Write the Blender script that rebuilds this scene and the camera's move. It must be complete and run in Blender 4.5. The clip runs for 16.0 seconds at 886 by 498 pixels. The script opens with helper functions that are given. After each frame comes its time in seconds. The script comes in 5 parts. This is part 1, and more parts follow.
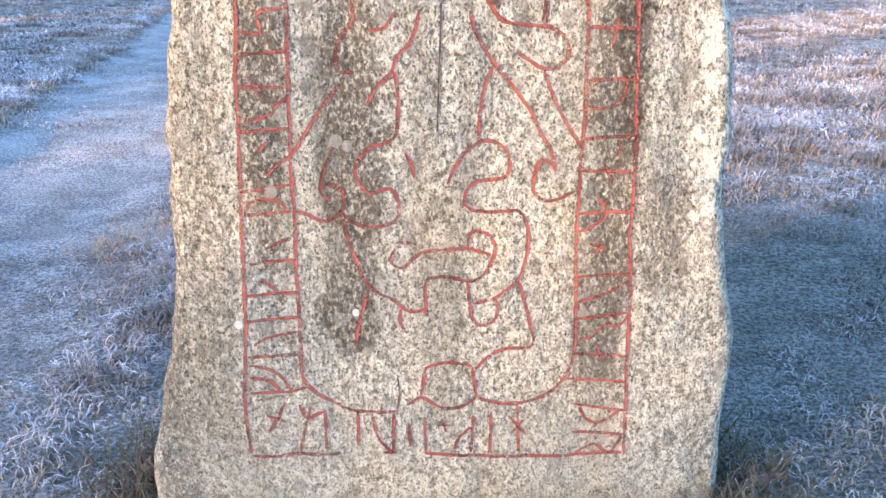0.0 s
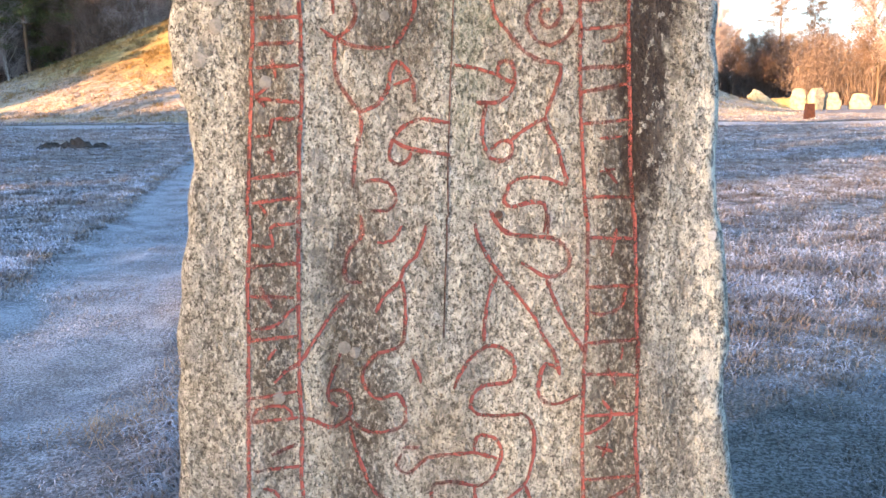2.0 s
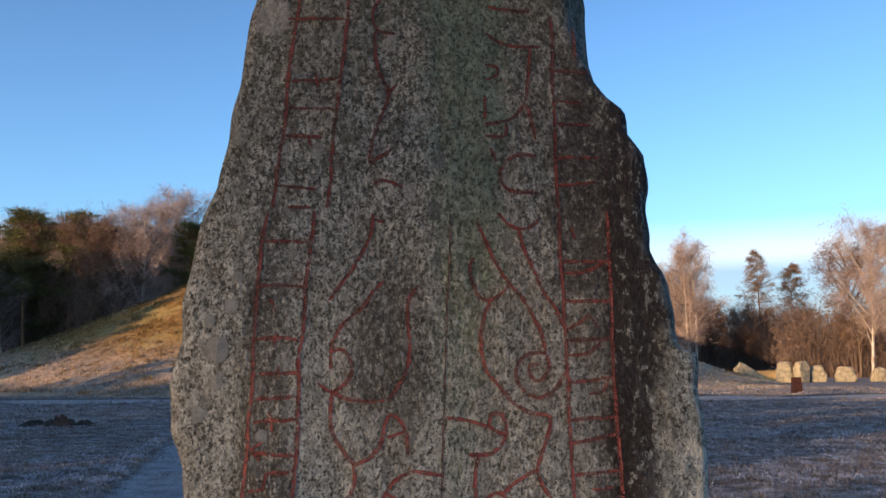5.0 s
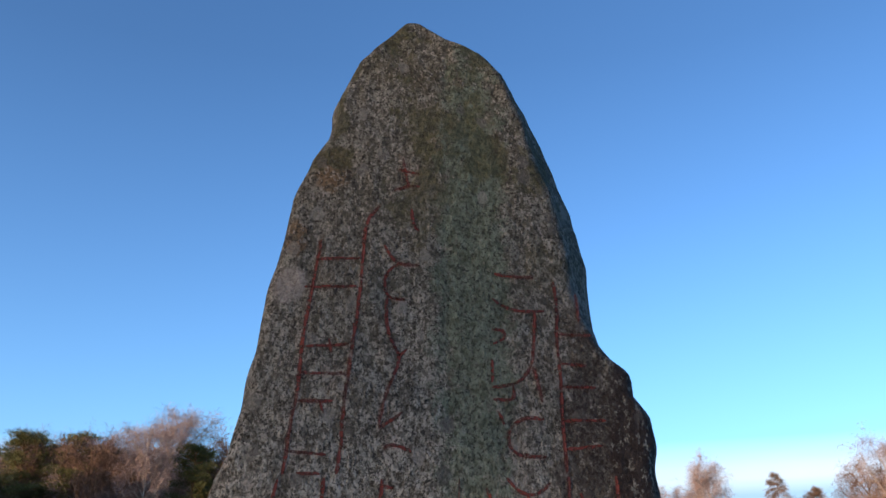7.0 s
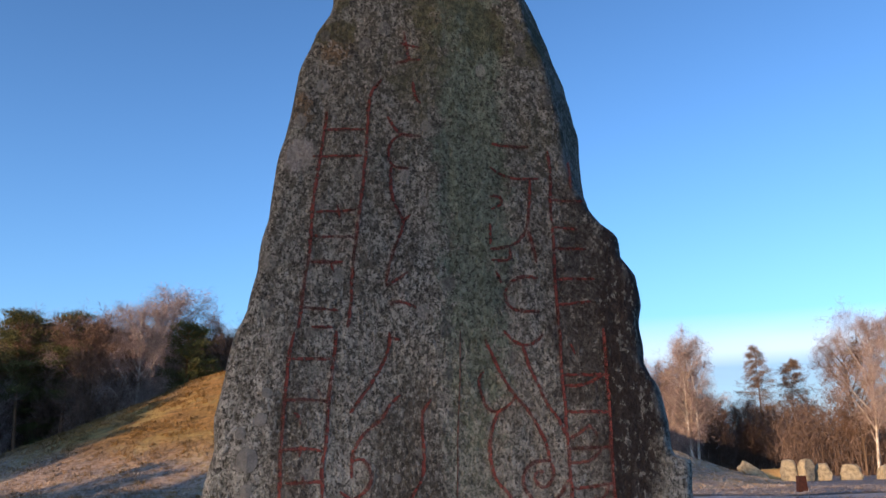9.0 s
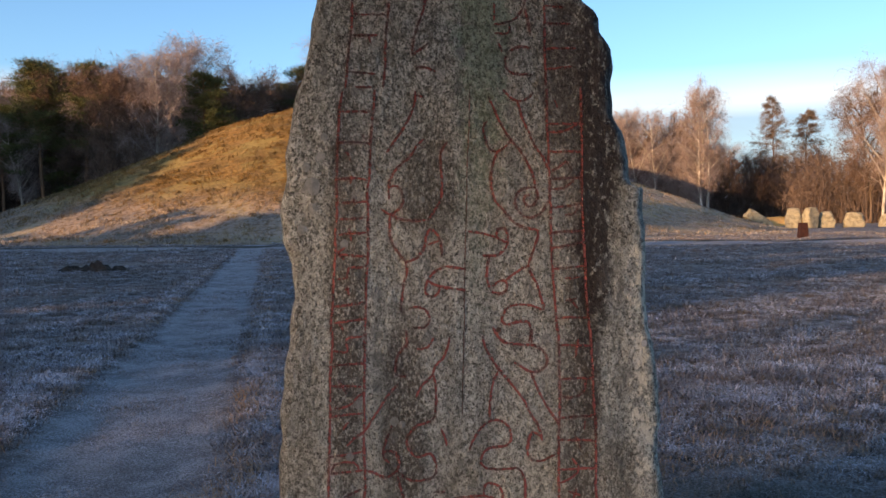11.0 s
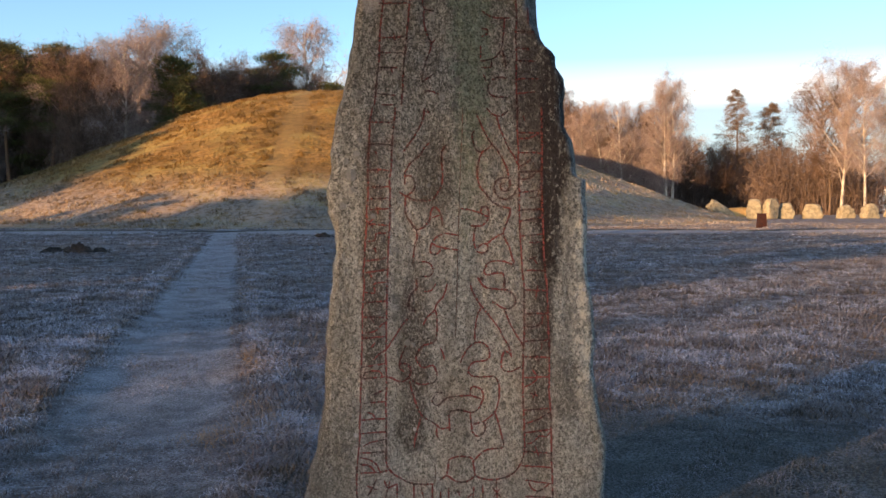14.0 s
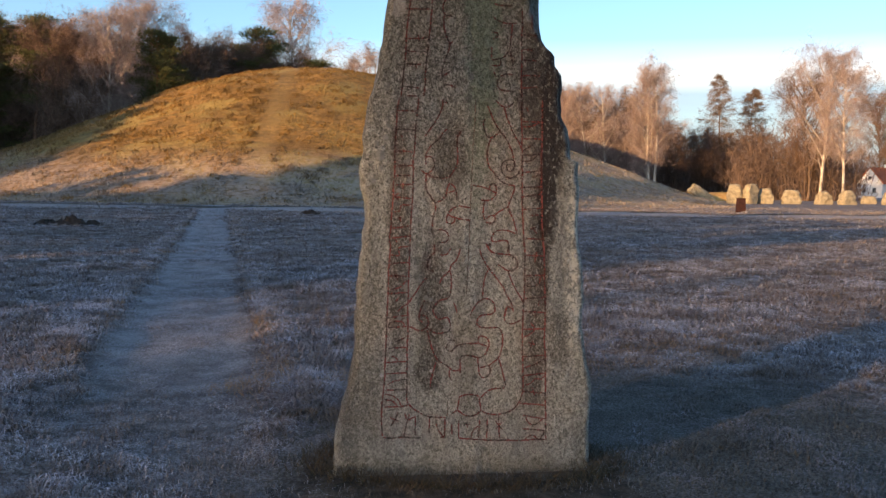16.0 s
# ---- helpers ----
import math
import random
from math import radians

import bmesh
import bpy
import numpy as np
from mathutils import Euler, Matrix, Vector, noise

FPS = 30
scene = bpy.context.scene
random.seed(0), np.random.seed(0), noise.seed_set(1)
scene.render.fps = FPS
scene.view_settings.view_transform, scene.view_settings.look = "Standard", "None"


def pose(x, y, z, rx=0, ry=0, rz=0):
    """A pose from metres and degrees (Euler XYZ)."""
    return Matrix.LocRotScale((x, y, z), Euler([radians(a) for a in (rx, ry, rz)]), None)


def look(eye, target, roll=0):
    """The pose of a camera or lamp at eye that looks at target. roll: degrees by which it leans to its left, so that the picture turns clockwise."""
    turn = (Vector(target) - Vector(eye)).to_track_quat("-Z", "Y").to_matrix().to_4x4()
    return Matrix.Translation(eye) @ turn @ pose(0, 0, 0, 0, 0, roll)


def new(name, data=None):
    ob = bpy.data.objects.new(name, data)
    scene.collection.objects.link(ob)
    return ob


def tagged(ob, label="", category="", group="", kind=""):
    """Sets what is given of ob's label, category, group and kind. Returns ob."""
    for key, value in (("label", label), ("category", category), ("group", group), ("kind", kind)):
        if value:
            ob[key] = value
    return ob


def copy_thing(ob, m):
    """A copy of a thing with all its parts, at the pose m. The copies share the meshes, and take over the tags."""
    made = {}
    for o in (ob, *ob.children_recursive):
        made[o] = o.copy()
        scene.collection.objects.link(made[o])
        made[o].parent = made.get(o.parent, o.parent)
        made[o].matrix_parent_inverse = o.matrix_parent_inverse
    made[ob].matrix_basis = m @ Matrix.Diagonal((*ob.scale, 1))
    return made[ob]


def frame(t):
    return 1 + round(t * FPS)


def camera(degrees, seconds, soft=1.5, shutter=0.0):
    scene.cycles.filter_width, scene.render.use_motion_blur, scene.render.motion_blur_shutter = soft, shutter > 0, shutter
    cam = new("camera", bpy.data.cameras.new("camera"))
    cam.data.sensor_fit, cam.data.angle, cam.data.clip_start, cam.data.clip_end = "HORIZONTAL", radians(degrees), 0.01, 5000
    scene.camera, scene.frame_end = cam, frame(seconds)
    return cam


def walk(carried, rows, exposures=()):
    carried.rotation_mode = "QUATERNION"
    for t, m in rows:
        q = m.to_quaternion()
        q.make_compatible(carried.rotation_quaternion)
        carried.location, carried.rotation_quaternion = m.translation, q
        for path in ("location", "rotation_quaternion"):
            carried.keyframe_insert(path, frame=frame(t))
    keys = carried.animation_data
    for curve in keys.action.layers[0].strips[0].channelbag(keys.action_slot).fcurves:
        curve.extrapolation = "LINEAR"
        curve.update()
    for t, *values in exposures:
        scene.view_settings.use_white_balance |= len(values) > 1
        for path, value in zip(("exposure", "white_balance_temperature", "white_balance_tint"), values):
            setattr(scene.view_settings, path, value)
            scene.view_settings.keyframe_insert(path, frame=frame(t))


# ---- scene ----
cam = camera(53.0, 16.0)
PATH = [
    (0, (0.069, -0.059, 1.304), (-0.004, 1.823, 0.631), -0.2),
    (0.5, (0.051, -0.051, 1.326), (0.021, 1.858, 0.73), -0.0),
    (1, (0.044, -0.059, 1.353), (0.009, 1.872, 0.834), -0.3),
    (1.5, (0.039, -0.067, 1.383), (-0.024, 1.888, 0.967), -0.5),
    (2, (0.034, -0.069, 1.415), (-0.015, 1.902, 1.077), -0.4),
    (2.5, (0.029, -0.068, 1.445), (-0.007, 1.909, 1.142), 0.0),
    (3, (0.026, -0.068, 1.475), (-0.005, 1.912, 1.198), -0.3),
    (3.5, (0.026, -0.081, 1.506), (-0.016, 1.915, 1.394), -0.5),
    (4, (0.029, -0.093, 1.531), (-0.023, 1.906, 1.54), -0.5),
    (4.5, (0.028, -0.095, 1.557), (-0.001, 1.899, 1.705), -0.4),
    (5, (0.028, -0.11, 1.58), (0.007, 1.872, 1.845), -0.4),
    (5.2, (0.029, -0.117, 1.587), (-0.004, 1.858, 1.899), -0.8),
    (7.3, (0.029, -0.191, 1.668), (-0.009, 1.653, 2.443), -0.3),
    (7.5, (0.042, -0.195, 1.666), (-0.016, 1.641, 2.456), -0.3),
    (8, (0.044, -0.203, 1.634), (-0.032, 1.623, 2.446), -0.1),
    (8.5, (0.031, -0.225, 1.598), (-0.009, 1.662, 2.26), -1.1),
    (9, (-0.002, -0.304, 1.596), (-0.013, 1.637, 2.076), -0.9),
    (9.5, (0.051, -0.428, 1.557), (-0.004, 1.558, 1.787), 0.0),
    (10, (0.054, -0.581, 1.54), (0.001, 1.415, 1.653), -0.2),
    (10.2, (0.041, -0.666, 1.536), (-0.014, 1.332, 1.598), -0.8),
    (12.3, (-0.023, -1.404, 1.492), (-0.065, 0.592, 1.377), -0.3),
    (12.5, (-0.051, -1.481, 1.486), (-0.078, 0.516, 1.379), -0.5),
    (13, (-0.108, -1.688, 1.494), (-0.071, 0.308, 1.376), -0.6),
    (13.5, (-0.102, -1.881, 1.488), (-0.054, 0.116, 1.392), -0.1),
    (14, (-0.097, -2.081, 1.497), (-0.079, -0.083, 1.396), -0.1),
    (14.5, (-0.153, -2.242, 1.5), (-0.07, -0.245, 1.424), -0.2),
    (15, (-0.255, -2.424, 1.486), (-0.127, -0.432, 1.362), -0.7),
    (15.5, (-0.292, -2.587, 1.494), (-0.213, -0.592, 1.379), -0.4),
    (16, (-0.266, -2.773, 1.482), (-0.207, -0.779, 1.336), 0.9),
]
EXPOSURE = [(0, 3.5, 7800, 16), (1.5, 3.26, 7800, 16), (2.5, 2.76, 7700, 15), (3.5, 2.12, 7700, 15), (4.5, 1.4, 7300, 14), (5, 1.02, 6900, 14), (8, 1.06, 6400, 15), (9, 0.92, 6350, 16), (10, 0.92, 6700, 16), (12.5, 1.42, 8300, 17), (16, 1.26, 8300, 17)]
walk(cam, [(t, look(eye, target, roll)) for t, eye, target, roll in PATH], EXPOSURE)

# ---- light: low winter sun from behind and to one side, clear sky ----
SUN_WAY = Vector((0.745, 0.655, 0.0))      # the way the light goes over the ground
SUN_UP = 8.3                               # degrees over the horizon
world = bpy.data.worlds.new("sky")
scene.world = world
world.use_nodes = True
wt = world.node_tree
sky = wt.nodes.new("ShaderNodeTexSky")
sky.sky_type, sky.sun_disc = "NISHITA", False
sky.sun_elevation, sky.sun_rotation = radians(SUN_UP), math.atan2(-SUN_WAY.x, -SUN_WAY.y)
sky.air_density, sky.dust_density, sky.ozone_density = 1.0, 1.25, 4.5
# a thin bank of cloud low over the horizon
wco = wt.nodes.new("ShaderNodeTexCoord")
wsep = wt.nodes.new("ShaderNodeSeparateXYZ")
wt.links.new(wco.outputs["Generated"], wsep.inputs[0])
wmap = wt.nodes.new("ShaderNodeMapping")
wmap.inputs["Scale"].default_value = (2.0, 2.0, 14.0)
wt.links.new(wco.outputs["Generated"], wmap.inputs[0])
wn = wt.nodes.new("ShaderNodeTexNoise")
wn.inputs["Scale"].default_value, wn.inputs["Detail"].default_value = 1.3, 5.0
wt.links.new(wmap.outputs[0], wn.inputs["Vector"])
wr = wt.nodes.new("ShaderNodeMapRange")
wr.inputs[1].default_value, wr.inputs[2].default_value, wr.inputs[3].default_value, wr.inputs[4].default_value = 0.115, 0.158, 1.35, 0.0
wt.links.new(wsep.outputs[2], wr.inputs[0])
wmul = wt.nodes.new("ShaderNodeMath")
wmul.operation, wmul.use_clamp = "MULTIPLY", True
wt.links.new(wr.outputs[0], wmul.inputs[0])
wt.links.new(wn.outputs[0], wmul.inputs[1])
wmix = wt.nodes.new("ShaderNodeMix")
wmix.data_type = "RGBA"
wt.links.new(wmul.outputs[0], wmix.inputs[0])
# thin winter haze brightens the sky evenly towards the horizon
whaze = wt.nodes.new("ShaderNodeMapRange")
whaze.inputs[1].default_value, whaze.inputs[2].default_value, whaze.inputs[3].default_value, whaze.inputs[4].default_value = 0.10, 0.55, 1.44, 0.96
wt.links.new(wsep.outputs[2], whaze.inputs[0])
wlift = wt.nodes.new("ShaderNodeVectorMath")
wlift.operation = "SCALE"
wt.links.new(sky.outputs[0], wlift.inputs[0])
wt.links.new(whaze.outputs[0], wlift.inputs["Scale"])
wt.links.new(wlift.outputs[0], wmix.inputs[6])
wrim = wt.nodes.new("ShaderNodeMapRange")
wrim.inputs[1].default_value, wrim.inputs[2].default_value = 0.100, 0.116
wt.links.new(wsep.outputs[2], wrim.inputs[0])
wtone = wt.nodes.new("ShaderNodeMix")
wtone.data_type = "RGBA"
wt.links.new(wrim.outputs[0], wtone.inputs[0])
wtone.inputs[6].default_value, wtone.inputs[7].default_value = (1.55, 2.05, 2.7, 1), (3.6, 3.6, 3.6, 1)
wt.links.new(wtone.outputs[2], wmix.inputs[7])
wt.links.new(wmix.outputs[2], wt.nodes["Background"].inputs[0])
wt.nodes["Background"].inputs[1].default_value = 0.15
sun = new("sun", bpy.data.lights.new("sun", "SUN"))
sun.data.energy, sun.data.angle, sun.data.color = 3.6, radians(0.7), (1.0, 0.66, 0.36)
sun.matrix_world = look(-SUN_WAY * 100 + Vector((0, 0, 100 * math.tan(radians(SUN_UP)))), (0, 0, 0))


# ---- materials ----
class Nodes:
    """A small wrapper: nodes of one material, made and joined by name."""

    def __init__(self, name, rough=0.9):
        self.m = bpy.data.materials.new(name)
        self.m.use_nodes = True
        self.t = self.m.node_tree
        self.b = self.t.nodes["Principled BSDF"]
        self.b.inputs["Roughness"].default_value = rough
        self.b.inputs["Specular IOR Level"].default_value = 0.25
        self.co = self.t.nodes.new("ShaderNodeTexCoord").outputs["Object"]
        self.world = self.t.nodes.new("ShaderNodeNewGeometry")

    def put(self, socket, value):
        if isinstance(value, (int, float)):
            socket.default_value = value
        elif isinstance(value, tuple):
            socket.default_value = (*value, 1) if len(value) == 3 and socket.type == "RGBA" else value
        else:
            self.t.links.new(value, socket)

    def stretch(self, x, y, z, shift=(0, 0, 0), co=None):
        n = self.t.nodes.new("ShaderNodeMapping")
        n.inputs["Scale"].default_value, n.inputs["Location"].default_value = (x, y, z), shift
        self.t.links.new(co or self.co, n.inputs[0])
        return n.outputs[0]

    def noise(self, scale, detail=4, rough=0.55, co=None, warp=0.0):
        n = self.t.nodes.new("ShaderNodeTexNoise")
        self.t.links.new(co or self.co, n.inputs["Vector"])
        for k, v in (("Scale", scale), ("Detail", detail), ("Roughness", rough), ("Distortion", warp)):
            n.inputs[k].default_value = v
        return n.outputs[0]

    def cells(self, scale, co=None, out="Distance"):
        n = self.t.nodes.new("ShaderNodeTexVoronoi")
        self.t.links.new(co or self.co, n.inputs["Vector"])
        n.inputs["Scale"].default_value = scale
        return n.outputs[out]

    def ramp(self, value, a, b, lo=0.0, hi=1.0):
        n = self.t.nodes.new("ShaderNodeMapRange")
        n.interpolation_type = "SMOOTHSTEP"
        self.put(n.inputs[0], value)
        for i, v in ((1, a), (2, b), (3, lo), (4, hi)):
            n.inputs[i].default_value = v
        return n.outputs[0]

    def math(self, op, a, b=0.0):
        n = self.t.nodes.new("ShaderNodeMath")
        n.operation = op
        self.put(n.inputs[0], a)
        self.put(n.inputs[1], b)
        return n.outputs[0]

    def mix(self, f, a, b):
        n = self.t.nodes.new("ShaderNodeMix")
        n.data_type = "RGBA"
        self.put(n.inputs[0], f)
        self.put(n.inputs[6], a)
        self.put(n.inputs[7], b)
        return n.outputs[2]

    def shade(self, f, a, b):
        out = self.mix(f, a, b)
        out.node.blend_type = "MULTIPLY"
        return out

    def xyz(self, co=None):
        n = self.t.nodes.new("ShaderNodeSeparateXYZ")
        self.t.links.new(co or self.co, n.inputs[0])
        return n.outputs

    def spot(self, x, z, rx, rz, wobble):
        """1 inside an uneven patch round (x, z) on an upright face, 0 outside."""
        p = self.xyz()
        dx = self.math("DIVIDE", self.math("SUBTRACT", p[0], x), rx)
        dz = self.math("DIVIDE", self.math("SUBTRACT", p[2], z), rz)
        d = self.math("SQRT", self.math("ADD", self.math("MULTIPLY", dx, dx), self.math("MULTIPLY", dz, dz)))
        return self.ramp(self.math("ADD", d, self.math("MULTIPLY", self.math("SUBTRACT", wobble, 0.5), 1.6)), 1.15, 0.65)

    def bump(self, height, strength, distance):
        n = self.t.nodes.new("ShaderNodeBump")
        n.inputs["Strength"].default_value, n.inputs["Distance"].default_value = strength, distance
        self.put(n.inputs["Height"], height)
        self.t.links.new(n.outputs[0], self.b.inputs["Normal"])

    def done(self, colour):
        self.put(self.b.inputs["Base Color"], colour)
        return self.m

    def island(self):
        return self.world.outputs["Random Per Island"]

    def object_random(self):
        return self.t.nodes.new("ShaderNodeObjectInfo").outputs["Random"]


def granite_face():
    k = Nodes("lichened_granite", 0.88)
    tall = k.stretch(1, 1, 0.82)
    up = k.xyz()[2]
    fine = k.noise(175, 3, 0.6, tall)
    mid = k.noise(62, 5, 0.7, tall)
    big = k.noise(3.2, 5, 0.6)
    edge = k.noise(9, 5, 0.7)
    fray = k.math("ADD", k.math("MULTIPLY", k.math("SUBTRACT", k.noise(20, 5, 0.75), 0.5), 1.6), 0.5)
    streak = k.noise(7, 4, 0.6, k.stretch(1, 1, 0.12))
    # grey-green ground with pale feldspar and dark mica
    c = k.mix(k.ramp(mid, 0.36, 0.62), (0.161, 0.163, 0.138), (0.465, 0.472, 0.41))
    c = k.mix(k.ramp(big, 0.35, 0.7, 0, 0.4), c, (0.262, 0.27, 0.222))
    blotch = k.ramp(k.noise(16, 5, 0.75), 0.52, 0.62)
    c = k.mix(k.math("MULTIPLY", blotch, 0.25), c, (0.49, 0.485, 0.435))
    c = k.mix(k.ramp(fine, 0.53, 0.63, 0, 0.5), c, (0.58, 0.57, 0.51))
    dark = k.ramp(k.noise(180, 4, 0.6, k.stretch(1, 1, 0.8, (3, 1, 7))), 0.54, 0.62)
    c = k.mix(k.math("MULTIPLY", dark, 0.85), c, (0.05, 0.045, 0.036))
    # dark rain streaks and stains
    soot = k.math("MAXIMUM", k.spot(-0.185, 0.93, 0.075, 0.36, edge), k.spot(-0.20, 0.55, 0.07, 0.14, edge))
    soot = k.math("MAXIMUM", soot, k.spot(-0.36, 1.25, 0.055, 0.75, edge))
    soot = k.math("MAXIMUM", soot, k.spot(0.36, 0.95, 0.06, 0.75, edge))
    soot = k.math("MAXIMUM", soot, k.spot(-0.10, 1.62, 0.10, 0.20, edge))
    soot = k.math("MAXIMUM", soot, k.math("MULTIPLY", k.spot(-0.495, 0.8, 0.06, 0.75, edge), 0.5))
    soot = k.math("MAXIMUM", soot, k.math("MULTIPLY", k.spot(0.475, 0.70, 0.075, 0.15, edge), 0.7))
    soot = k.math("MAXIMUM", soot, k.math("MULTIPLY", k.spot(0.32, 0.50, 0.05, 0.16, edge), 0.8))
    soot = k.math("MAXIMUM", soot, k.math("MULTIPLY", k.spot(-0.60, 0.45, 0.07, 0.6, edge), 0.75))
    speck = k.ramp(k.noise(125, 4, 0.65, k.stretch(1, 1, 0.6, (9, 2, 1))), 0.41, 0.54, 0.22, 1.0)
    c = k.mix(k.math("MULTIPLY", soot, k.math("MULTIPLY", speck, 0.85)), c, (0.05, 0.042, 0.033))
    c = k.mix(k.math("MULTIPLY", k.ramp(streak, 0.5, 0.66), 0.4), c, (0.10, 0.095, 0.076))
    # weathered pits
    pit = k.ramp(k.noise(95, 4, 0.7, k.stretch(1, 1, 0.75, (6, 3, 8))), 0.56, 0.61)
    c = k.mix(k.math("MULTIPLY", pit, k.ramp(up, 0.2, 2.0, 0.5, 0.85)), c, (0.033, 0.031, 0.025))
    # green algae under the top, ochre lichen near it
    algae = k.math("MAXIMUM", k.spot(0.065, 2.40, 0.095, 0.8, fray), k.math("MULTIPLY", k.spot(0.04, 1.75, 0.06, 0.5, fray), 0.5))
    moss = k.math("MULTIPLY", k.ramp(up, 2.2, 3.0), k.ramp(k.noise(6, 5, 0.7), 0.45, 0.62))
    c = k.mix(k.math("MULTIPLY", moss, 0.75), c, (0.07, 0.072, 0.033))
    ochre = k.math("MAXIMUM", k.spot(-0.29, 2.70, 0.05, 0.07, edge), k.spot(-0.37, 2.50, 0.035, 0.05, edge))
    ochre = k.math("MAXIMUM", ochre, k.math("MULTIPLY", k.spot(-0.01, 2.78, 0.03, 0.04, edge), 0.7))
    c = k.mix(k.math("MULTIPLY", ochre, 0.8), c, (0.21, 0.10, 0.02))
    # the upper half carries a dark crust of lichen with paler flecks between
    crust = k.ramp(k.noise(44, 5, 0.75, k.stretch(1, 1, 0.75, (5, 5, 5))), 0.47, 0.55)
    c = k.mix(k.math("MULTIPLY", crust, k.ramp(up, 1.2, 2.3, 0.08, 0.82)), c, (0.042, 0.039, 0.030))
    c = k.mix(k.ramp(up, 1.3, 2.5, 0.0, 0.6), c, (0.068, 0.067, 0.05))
    c = k.mix(k.math("MULTIPLY", algae, 0.66), c, k.mix(k.ramp(mid, 0.35, 0.65), (0.05, 0.07, 0.042), (0.15, 0.20, 0.15)))
    fleck = k.ramp(k.noise(112, 4, 0.65, k.stretch(1, 1, 0.6, (2, 6, 4))), 0.55, 0.60)
    bare = k.math("SUBTRACT", 1.0, k.math("MULTIPLY", k.math("MAXIMUM", algae, soot), 0.6))
    c = k.mix(k.math("MULTIPLY", k.math("MULTIPLY", fleck, bare), k.ramp(up, 0.9, 1.8, 0.1, 0.5)), c, (0.33, 0.318, 0.28))
    pock = k.ramp(k.noise(125, 3, 0.7, k.stretch(1, 1, 0.8, (4, 7, 2))), 0.54, 0.60)
    c = k.mix(k.math("MULTIPLY", pock, k.ramp(up, 1.3, 2.1, 0.25, 0.9)), c, (0.02, 0.019, 0.015))
    # cushions of olive moss and a green film near the top
    pad = k.math("MULTIPLY", k.ramp(up, 2.25, 2.75), k.ramp(k.noise(8, 4, 0.65, k.stretch(1, 1, 0.7, (1, 4, 6))), 0.50, 0.57))
    c = k.mix(k.math("MULTIPLY", pad, 0.72), c, k.mix(k.ramp(mid, 0.35, 0.65), (0.025, 0.028, 0.014), (0.085, 0.085, 0.038)))
    c = k.mix(k.math("MULTIPLY", algae, 0.14), c, (0.085, 0.12, 0.08))
    # small round lichens, each its own grey
    tone = k.cells(19, tall, "Color")
    ch = k.t.nodes.new("ShaderNodeSeparateColor")
    k.t.links.new(tone, ch.inputs[0])
    disc = k.ramp(k.math("ADD", k.cells(19, tall), k.math("MULTIPLY", k.math("SUBTRACT", mid, 0.5), 0.35)), 0.36, 0.28)
    some = k.ramp(ch.outputs[0], 0.72, 0.76)
    c = k.mix(k.math("MULTIPLY", k.math("MULTIPLY", disc, some), 0.6), c, k.mix(ch.outputs[1], (0.06, 0.062, 0.056), (0.23, 0.23, 0.21)))
    # a near-black run of water stain beside the runes, flecked with white
    tar = k.math("MAXIMUM", k.spot(0.425, 1.86, 0.09, 0.48, edge), k.spot(0.405, 1.45, 0.06, 0.34, edge))
    tar = k.math("MAXIMUM", tar, k.math("MULTIPLY", k.spot(0.33, 1.95, 0.10, 0.36, fray), 0.75))
    tar = k.math("MAXIMUM", tar, k.math("MULTIPLY", k.spot(0.385, 1.12, 0.04, 0.25, edge), 0.6))
    clean = k.ramp(k.noise(70, 4, 0.7, k.stretch(1, 1, 0.6, (1, 9, 3))), 0.55, 0.61, 1.0, 0.25)
    c = k.mix(k.math("MULTIPLY", tar, k.math("MULTIPLY", clean, 0.93)), c, k.mix(mid, (0.010, 0.008, 0.007), (0.03, 0.019, 0.016)))
    scar = k.math("MULTIPLY", k.ramp(k.noise(11, 5, 0.7, k.stretch(1, 1, 0.45, (7, 2, 5))), 0.55, 0.60), k.ramp(k.xyz()[0], 0.40, 0.47))
    c = k.mix(k.math("MULTIPLY", scar, 0.6), c, (0.13, 0.125, 0.112))
    # grey bloom at the foot
    foot = k.math("MULTIPLY", k.ramp(up, 0.45, 0.1), k.ramp(k.noise(5, 5, 0.65), 0.4, 0.62))
    c = k.mix(k.math("MULTIPLY", foot, 0.3), c, (0.25, 0.265, 0.245))
    c = k.mix(k.math("MULTIPLY", k.ramp(k.math("ADD", up, k.math("MULTIPLY", edge, 0.2)), 0.22, 0.08), 0.6), c, (0.07, 0.066, 0.048))
    pale = k.math("MULTIPLY", k.spot(0.56, 1.05, 0.06, 0.5, edge), k.ramp(k.noise(24, 5, 0.75), 0.48, 0.55))
    c = k.mix(k.math("MULTIPLY", pale, 0.8), c, (0.62, 0.59, 0.48))
    c = k.mix(k.math("MULTIPLY", k.spot(-0.375, 2.37, 0.04, 0.05, edge), 0.5), c, (0.30, 0.28, 0.255))
    h = k.math("ADD", k.math("MULTIPLY", mid, 0.8), k.math("MULTIPLY", fine, 0.5))
    h = k.math("SUBTRACT", h, k.math("MULTIPLY", pit, 0.35))
    k.bump(h, 1.0, 0.014)
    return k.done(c)


